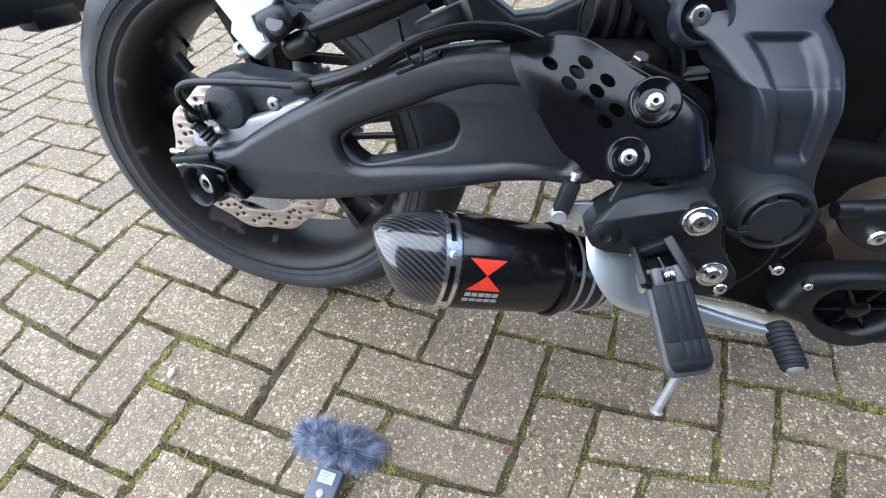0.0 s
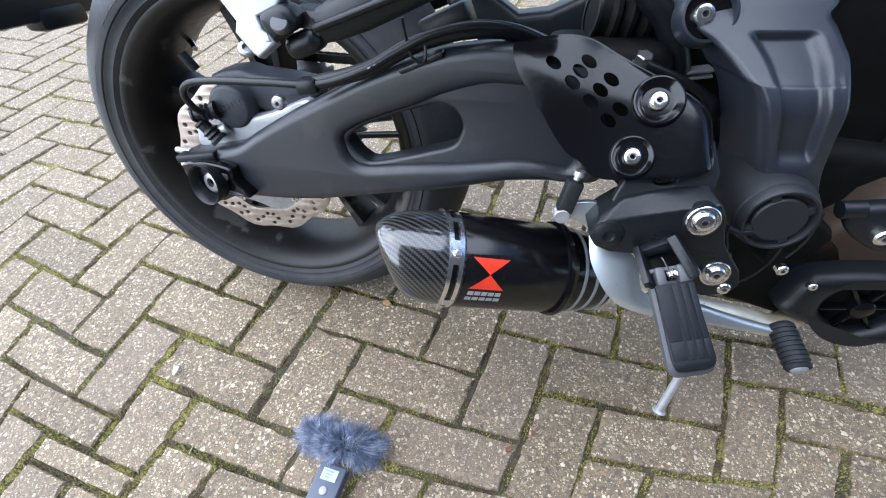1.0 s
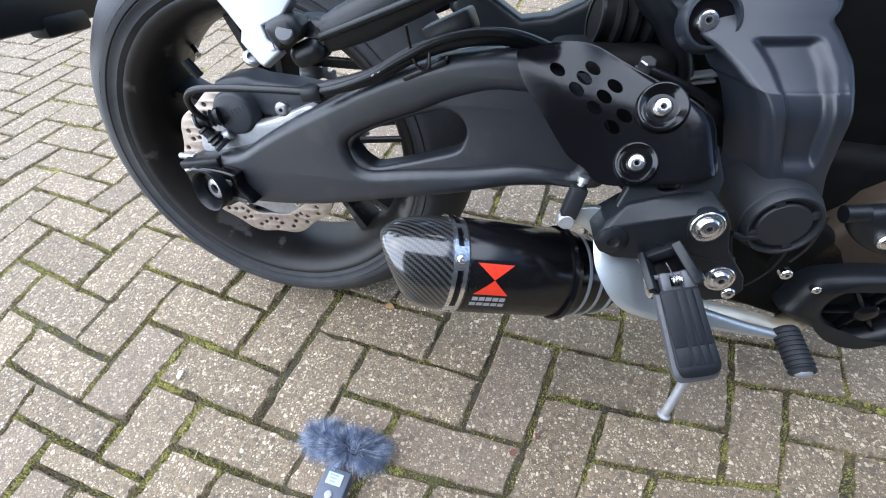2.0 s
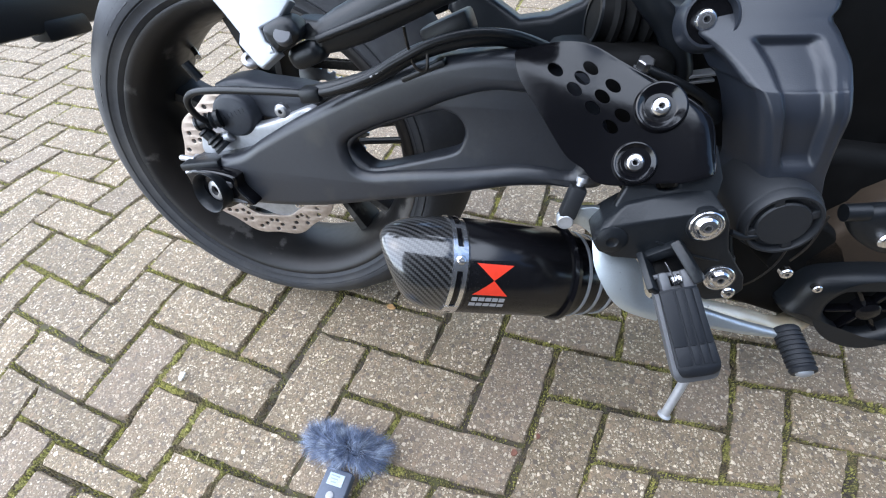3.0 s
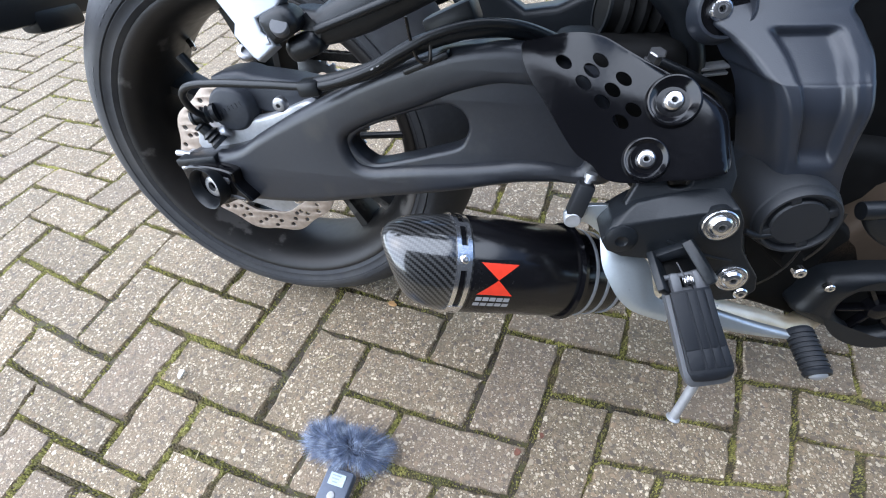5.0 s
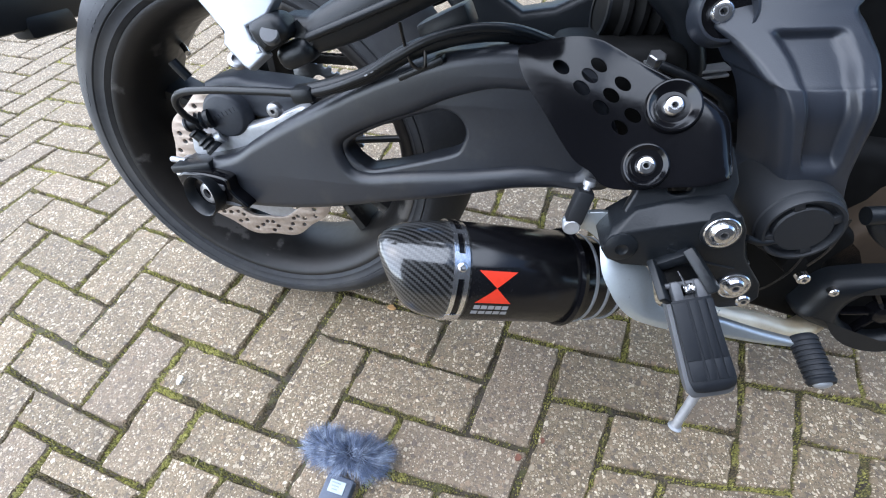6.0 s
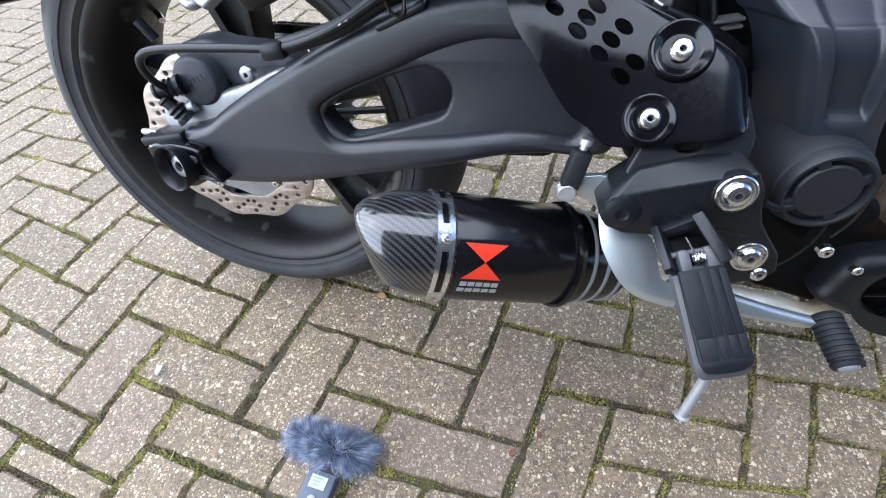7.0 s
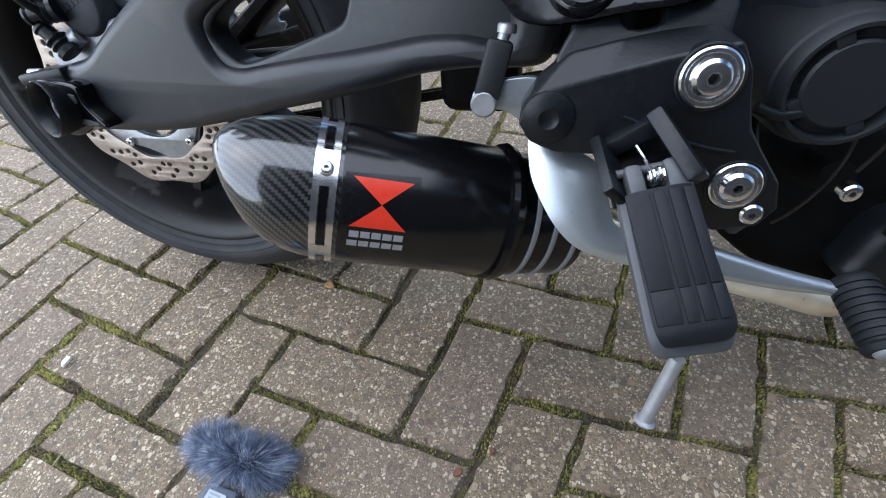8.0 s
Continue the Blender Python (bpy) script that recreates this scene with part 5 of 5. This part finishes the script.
    part("tail_lump", box((0.034, 0.08, 0.03), pose(-0.3, -0.02, 0.482), 0.008), PLASTIC, bike)


build_rest()

# ---------------------------------------------------------------- recorder with fur windshield
rec = empty("voice_recorder", pose(0.142, -0.362, 0.0, 0, 0, -9), "blue-grey handheld recorder with display lying on paving", "recorder")
part("recorder_body", box((0.042, 0.11, 0.02), pose(0, -0.045, 0.012), 0.004), GREYBODY, rec)
part("display", box((0.024, 0.016, 0.002), pose(0, -0.005, 0.0225), 0.0005, 1), SCREEN, rec, "pale lit-looking display")
for k in range(3):
    part("print_bar", box((0.014 - 0.003 * k, 0.0018, 0.0004), pose(-0.002, -0.0005 - 0.0042 * k, 0.0237), 0), FADED, rec)
part("button", lathe([(0, 0.0055), (0.0015, 0.0055), (0.002, 0.0045), (0.002, 0)], (0, -0.026, 0.0222), (0, 0, 1), 20), WHITE, rec)


def build_fur():
    bm = lathe([(-0.046, 0.0), (-0.038, 0.01), (-0.02, 0.015), (0.01, 0.016), (0.035, 0.011), (0.046, 0.0)], (0, 0, 0.016), (1, 0, 0), 20)
    part("windshield_core", bm, FURCORE, fur)
    rng_ = random.Random(4)
    V, F = [], []
    part_x = 0.012
    for k in range(13000):
        u, v = rng_.uniform(-1, 1), rng_.uniform(0, 2 * math.pi)
        w = math.sqrt(1 - u * u)
        d = Vector((u, w * math.cos(v), w * math.sin(v)))
        if d.z < -0.3:
            continue
        p = Vector((d.x * 0.044, d.y * 0.014, 0.016 + d.z * 0.013))
        lock = noise.noise_vector(p * 75.0) + 0.4 * noise.noise_vector(p * 160.0)
        # the pile is combed to both sides of a parting, and away from the recorder
        flow = Vector((math.tanh((p.x - part_x - 0.5 * p.y) / 0.03), 0.25 + 0.5 * math.tanh(p.y / 0.012), 0.0))
        g = (flow * 0.7 + d * 0.45 + lock * 0.8 + Vector((rng_.gauss(0, 0.1), rng_.gauss(0, 0.1), rng_.gauss(0, 0.08) + 0.1))).normalized()
        L = rng_.uniform(0.02, 0.042) * (0.7 + 0.35 * abs(d.x))
        sd = g.cross(Vector((rng_.gauss(0, 1), rng_.gauss(0, 1), rng_.gauss(0, 1)))).normalized() * rng_.uniform(0.00016, 0.00034)
        pts = []
        for q in range(4):
            t = q / 3
            x = p + g * L * t + Vector((lock.y, lock.x, 0)) * 0.006 * t * t
            x.z += 0.4 * L * t - 0.6 * L * t * t
            x.z = max(x.z, 0.0015)
            pts.append(x)
        base = len(V)
        for q, x in enumerate(pts[:3]):
            V += [tuple(x - sd * (1 - 0.25 * q)), tuple(x + sd * (1 - 0.25 * q))]
        V.append(tuple(pts[3]))
        F += [(base, base + 1, base + 3, base + 2), (base + 2, base + 3, base + 5, base + 4), (base + 4, base + 5, base + 6)]
    me = bpy.data.meshes.new("fur")
    me.from_pydata(V, [], F)
    part("fur", me, FUR, fur, "long blue-grey fur")


# backing coloured darker than the pile, painting in the shade at the roots
FURCORE = material("fur_backing", (0.03, 0.037, 0.06), 0.9, 0, 0.2, 200, 0.3)
FUR = tint(material("fur_fibre", (0.11, 0.142, 0.225), 0.6, 0, 0.3, 150, 0.0), (0.33, 0.38, 0.47), 0.45, 0.65, 60)
island_tone(FUR, 0.45, 1.6)
fur = empty("fur_windshield", pose(0.14, -0.322, 0.0, 0, 0, -7), "fluffy blue-grey fur microphone windshield on the paving", "windshield")
build_fur()

# ---------------------------------------------------------------- litter on the paving
LITTER = [(-0.193, -0.235), (0.150, -0.053), (0.395, -0.292), (0.431, -0.264)]


def flake(name, at, size, turn, mat, label, category, seed, thick=0.0015, group=""):
    r = random.Random(seed)
    n = 9
    bm = bmesh.new()
    low, top = [], []
    for i in range(n):
        a = 2 * math.pi * i / n
        k = r.uniform(0.8, 1.15)
        x, y = size[0] * k * math.cos(a), size[1] * k * math.sin(a)
        low.append(bm.verts.new((x, y, 0)))
        top.append(bm.verts.new((x * 0.85, y * 0.85, thick * r.uniform(0.7, 1.3))))
    for i in range(n):
        j = (i + 1) % n
        bm.faces.new((low[i], low[j], top[j], top[i]))
    bm.faces.new(top)
    me = mesh_of(bm, True, 40)
    me.materials.append(mat)
    ob = new(name, me)
    ob.matrix_world = pose(at[0], at[1], 0.0012, 0, 0, turn)
    return tagged(ob, label, category, group)


CHALK = material("white_chip", (0.75, 0.73, 0.68), 0.7, 0, 0.06, 300, 0.2)
AMBER = material("amber_pebble", (0.42, 0.24, 0.1), 0.6, 0, 0.15, 200, 0.2)
RUST = material("dry_leaf", (0.16, 0.06, 0.035), 0.7, 0, 0.3, 200, 0.3)
flake("white_chip", LITTER[0], (0.0058, 0.009), 12, CHALK, "small white chip lying on a paving stone", "chip", 1, 0.0025)
flake("pebble", LITTER[1], (0.009, 0.0055), -10, AMBER, "amber coloured pebble set in the paving", "pebble", 2, 0.003)
flake("dry_leaf", LITTER[2], (0.006, 0.005), 30, RUST, "small dry red-brown leaf in a joint", "leaf", 3, 0.002, "dry leaves in the joints")
flake("dry_leaf", LITTER[3], (0.0045, 0.0036), 75, RUST, "small dry red-brown leaf in a joint", "leaf", 5, 0.002, "dry leaves in the joints")


def straw(a, b, label):
    bm = tube([(a[0], a[1], 0.003), ((a[0] + b[0]) / 2 + 0.001, (a[1] + b[1]) / 2, 0.004), (b[0], b[1], 0.002)], 0.0007, 6, 4)
    me = mesh_of(bm)
    me.materials.append(STRAW)
    return tagged(new("dry_straw", me), label, "straw", "straws on the paving")


STRAW = material("straw", (0.5, 0.42, 0.24), 0.7, 0, 0.15, 200, 0.1)
straw((-0.093, -0.364), (-0.094, -0.349), "short pale straw lying across a mossy joint")
straw((0.051, -0.184), (0.068, -0.171), "short pale straw lying on a paving stone")

# ---------------------------------------------------------------- paving stones
def paver_shape(seed):
    """Worn block outline in three rings (skirt, arris, top), in shares of its length and width, and its faces."""
    r = random.Random(seed)
    xs = [-0.488 + 0.976 * i / 11 for i in range(12)]
    ys = [-0.47 + 0.94 * i / 6 for i in range(7)]
    side = [(x, -0.5) for x in xs] + [(0.5, y) for y in ys] + [(-x, 0.5) for x in xs] + [(-0.5, -y) for y in ys]
    jit = [(r.gauss(0, 0.0045), r.gauss(0, 0.012)) for _ in side]
    chip = [max(0.0, r.gauss(0.1, 1.2)) for _ in side]
    n = len(side)
    V = []
    for inset, z in ((0, -0.012), (0.002, -0.003), (0.012, 0.0)):
        for (x, y), (jx, jy), ch in zip(side, jit, chip):
            k = inset * (1 + 0.9 * ch)
            V.append((x * (1 - 2 * k) + jx, y * (1 - 3.8 * k) + jy, z * (1 + 0.5 * ch) if z > -0.007 else z))
    F = [(q * n + i, q * n + (i + 1) % n, (q + 1) * n + (i + 1) % n, (q + 1) * n + i) for q in (0, 1) for i in range(n)]
    F.append(tuple(range(2 * n, 3 * n)))
    return V, F


def build_paving():
    paving = empty("paving", Matrix(), "herringbone block paving of buff aggregate concrete with mossy joints", "paving", kind="structure")
    kinds = [paver_shape(k) for k in range(10)]
    r = random.Random(7)
    stones = []
    for k in range(-30, 31):
        for q in range(-50, 51):
            for typ in (0, 1):
                i, j = 3 * k + q, k - q
                if typ == 0:
                    c = (i + 1.0, j + 0.5)
                    e = ((2, 0), (0, 1))
                else:
                    c = (i + 2.5, j + 1.0)
                    e = ((0, 2), (-1, 0))

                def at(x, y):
                    return warped((c[0] + e[0][0] * x + e[1][0] * y) * MODULE, (c[1] + e[0][1] * x + e[1][1] * y) * MODULE)
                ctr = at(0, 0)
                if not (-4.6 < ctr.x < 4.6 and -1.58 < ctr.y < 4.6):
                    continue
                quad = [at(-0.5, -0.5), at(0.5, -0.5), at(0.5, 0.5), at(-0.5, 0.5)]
                L = ((quad[1] - quad[0]).length + (quad[2] - quad[3]).length) / 2
                W = ((quad[3] - quad[0]).length + (quad[2] - quad[1]).length) / 2
                stones.append((abs(ctr.x - 0.25) * 0.8 + abs(ctr.y + 0.15), ctr, quad, max(0.5, 1 - JOINT / L), max(0.4, 1 - JOINT / W), r.gauss(0, 0.0012), r.gauss(0, 0.006), r.gauss(0, 0.004),
                               r.gauss(0, 0.001), r.gauss(0, 0.001), r.gauss(0, 0.006), r.randrange(10)))
    stones.sort(key=lambda s: s[0])

    def on_stone(s, x, y, z=0.0):
        """A point given in shares of a stone, on the stone as it lies."""
        _, ctr, quad, fx, fy, rise, tx, ty, sx, sy, spin, _ = s
        u, v = x * fx + 0.5, y * fy + 0.5
        p = (quad[0] * (1 - u) + quad[1] * u) * (1 - v) + (quad[3] * (1 - u) + quad[2] * u) * v - ctr
        return Vector((ctr.x + p.x - spin * p.y + sx, ctr.y + p.y + spin * p.x + sy, z + rise + tx * p.y + ty * p.x))
    for s in stones[:300]:
        V, F = kinds[s[-1]]
        me = bpy.data.meshes.new("paving_stone")
        me.from_pydata([on_stone(s, *v) - Vector((s[1].x, s[1].y, 0)) for v in V], [], F)
        me.materials.append(STONE)
        ob = new("paving_stone", me)
        ob.location = (s[1].x, s[1].y, 0)
        ob.parent = paving
    V, F = [], []
    for s in stones[300:]:
        base = len(V)
        V += [on_stone(s, *v) for v in kinds[s[-1]][0]]
        F += [tuple(base + i for i in p) for p in kinds[s[-1]][1]]
    me = bpy.data.meshes.new("far_paving")
    me.from_pydata(V, [], F)
    me.materials.append(STONE)
    ob = new("far_paving_stones", me)
    ob.parent = paving
    ob["kind"] = "stuff"
    # moss and grit pressed into the joints, thick in some stretches and thin in others
    V, F = [], []
    for nth, st in enumerate(stones[:760]):
        for _ in range(900 if nth < 330 else 220):
            t = r.uniform(-0.5, 0.5)
            if r.random() < 0.667:
                q = on_stone(st, t, r.choice((-1, 1)) * (0.5 + r.gauss(0.035, 0.04)))
            else:
                q = on_stone(st, r.choice((-1, 1)) * (0.5 + r.gauss(0.018, 0.02)), t)
            den = noise.noise(Vector((q.x * 5.5, q.y * 5.5, 0.3))) + 0.5 * noise.noise(Vector((q.x * 19, q.y * 19, 4.1)))
            if den < r.uniform(-0.75, 0.42):
                continue
            w, h = r.uniform(0.0004, 0.0015) * (1 + 1.1 * max(0, den)) * (1.0 if nth < 330 else 1.7), r.uniform(0.0006, 0.003)
            base = len(V)
            a0 = r.uniform(0, 6)
            z = -0.0058
            for i in range(5):
                a = a0 + i * 1.2566
                V.append((q.x + w * math.cos(a) * r.uniform(0.7, 1.3), q.y + w * math.sin(a) * r.uniform(0.7, 1.3), z))
            for i in range(3):
                a = a0 + i * 2.094
                V.append((q.x + w * 0.5 * math.cos(a), q.y + w * 0.5 * math.sin(a), z + 0.0025 + h * r.uniform(0.4, 1.0)))
            F += [(base, base + 1, base + 5), (base + 1, base + 6, base + 5), (base + 1, base + 2, base + 6), (base + 2, base + 3, base + 6), (base + 3, base + 7, base + 6),
                  (base + 3, base + 4, base + 7), (base + 4, base, base + 7), (base, base + 5, base + 7), (base + 5, base + 6, base + 7)]
    me = bpy.data.meshes.new("moss")
    me.from_pydata(V, [], F)
    me.materials.append(MOSS)
    me.polygons.foreach_set("use_smooth", [True] * len(F))
    ob = new("joint_moss", me)
    ob.parent = paving
    ob["kind"] = "stuff"


build_paving()
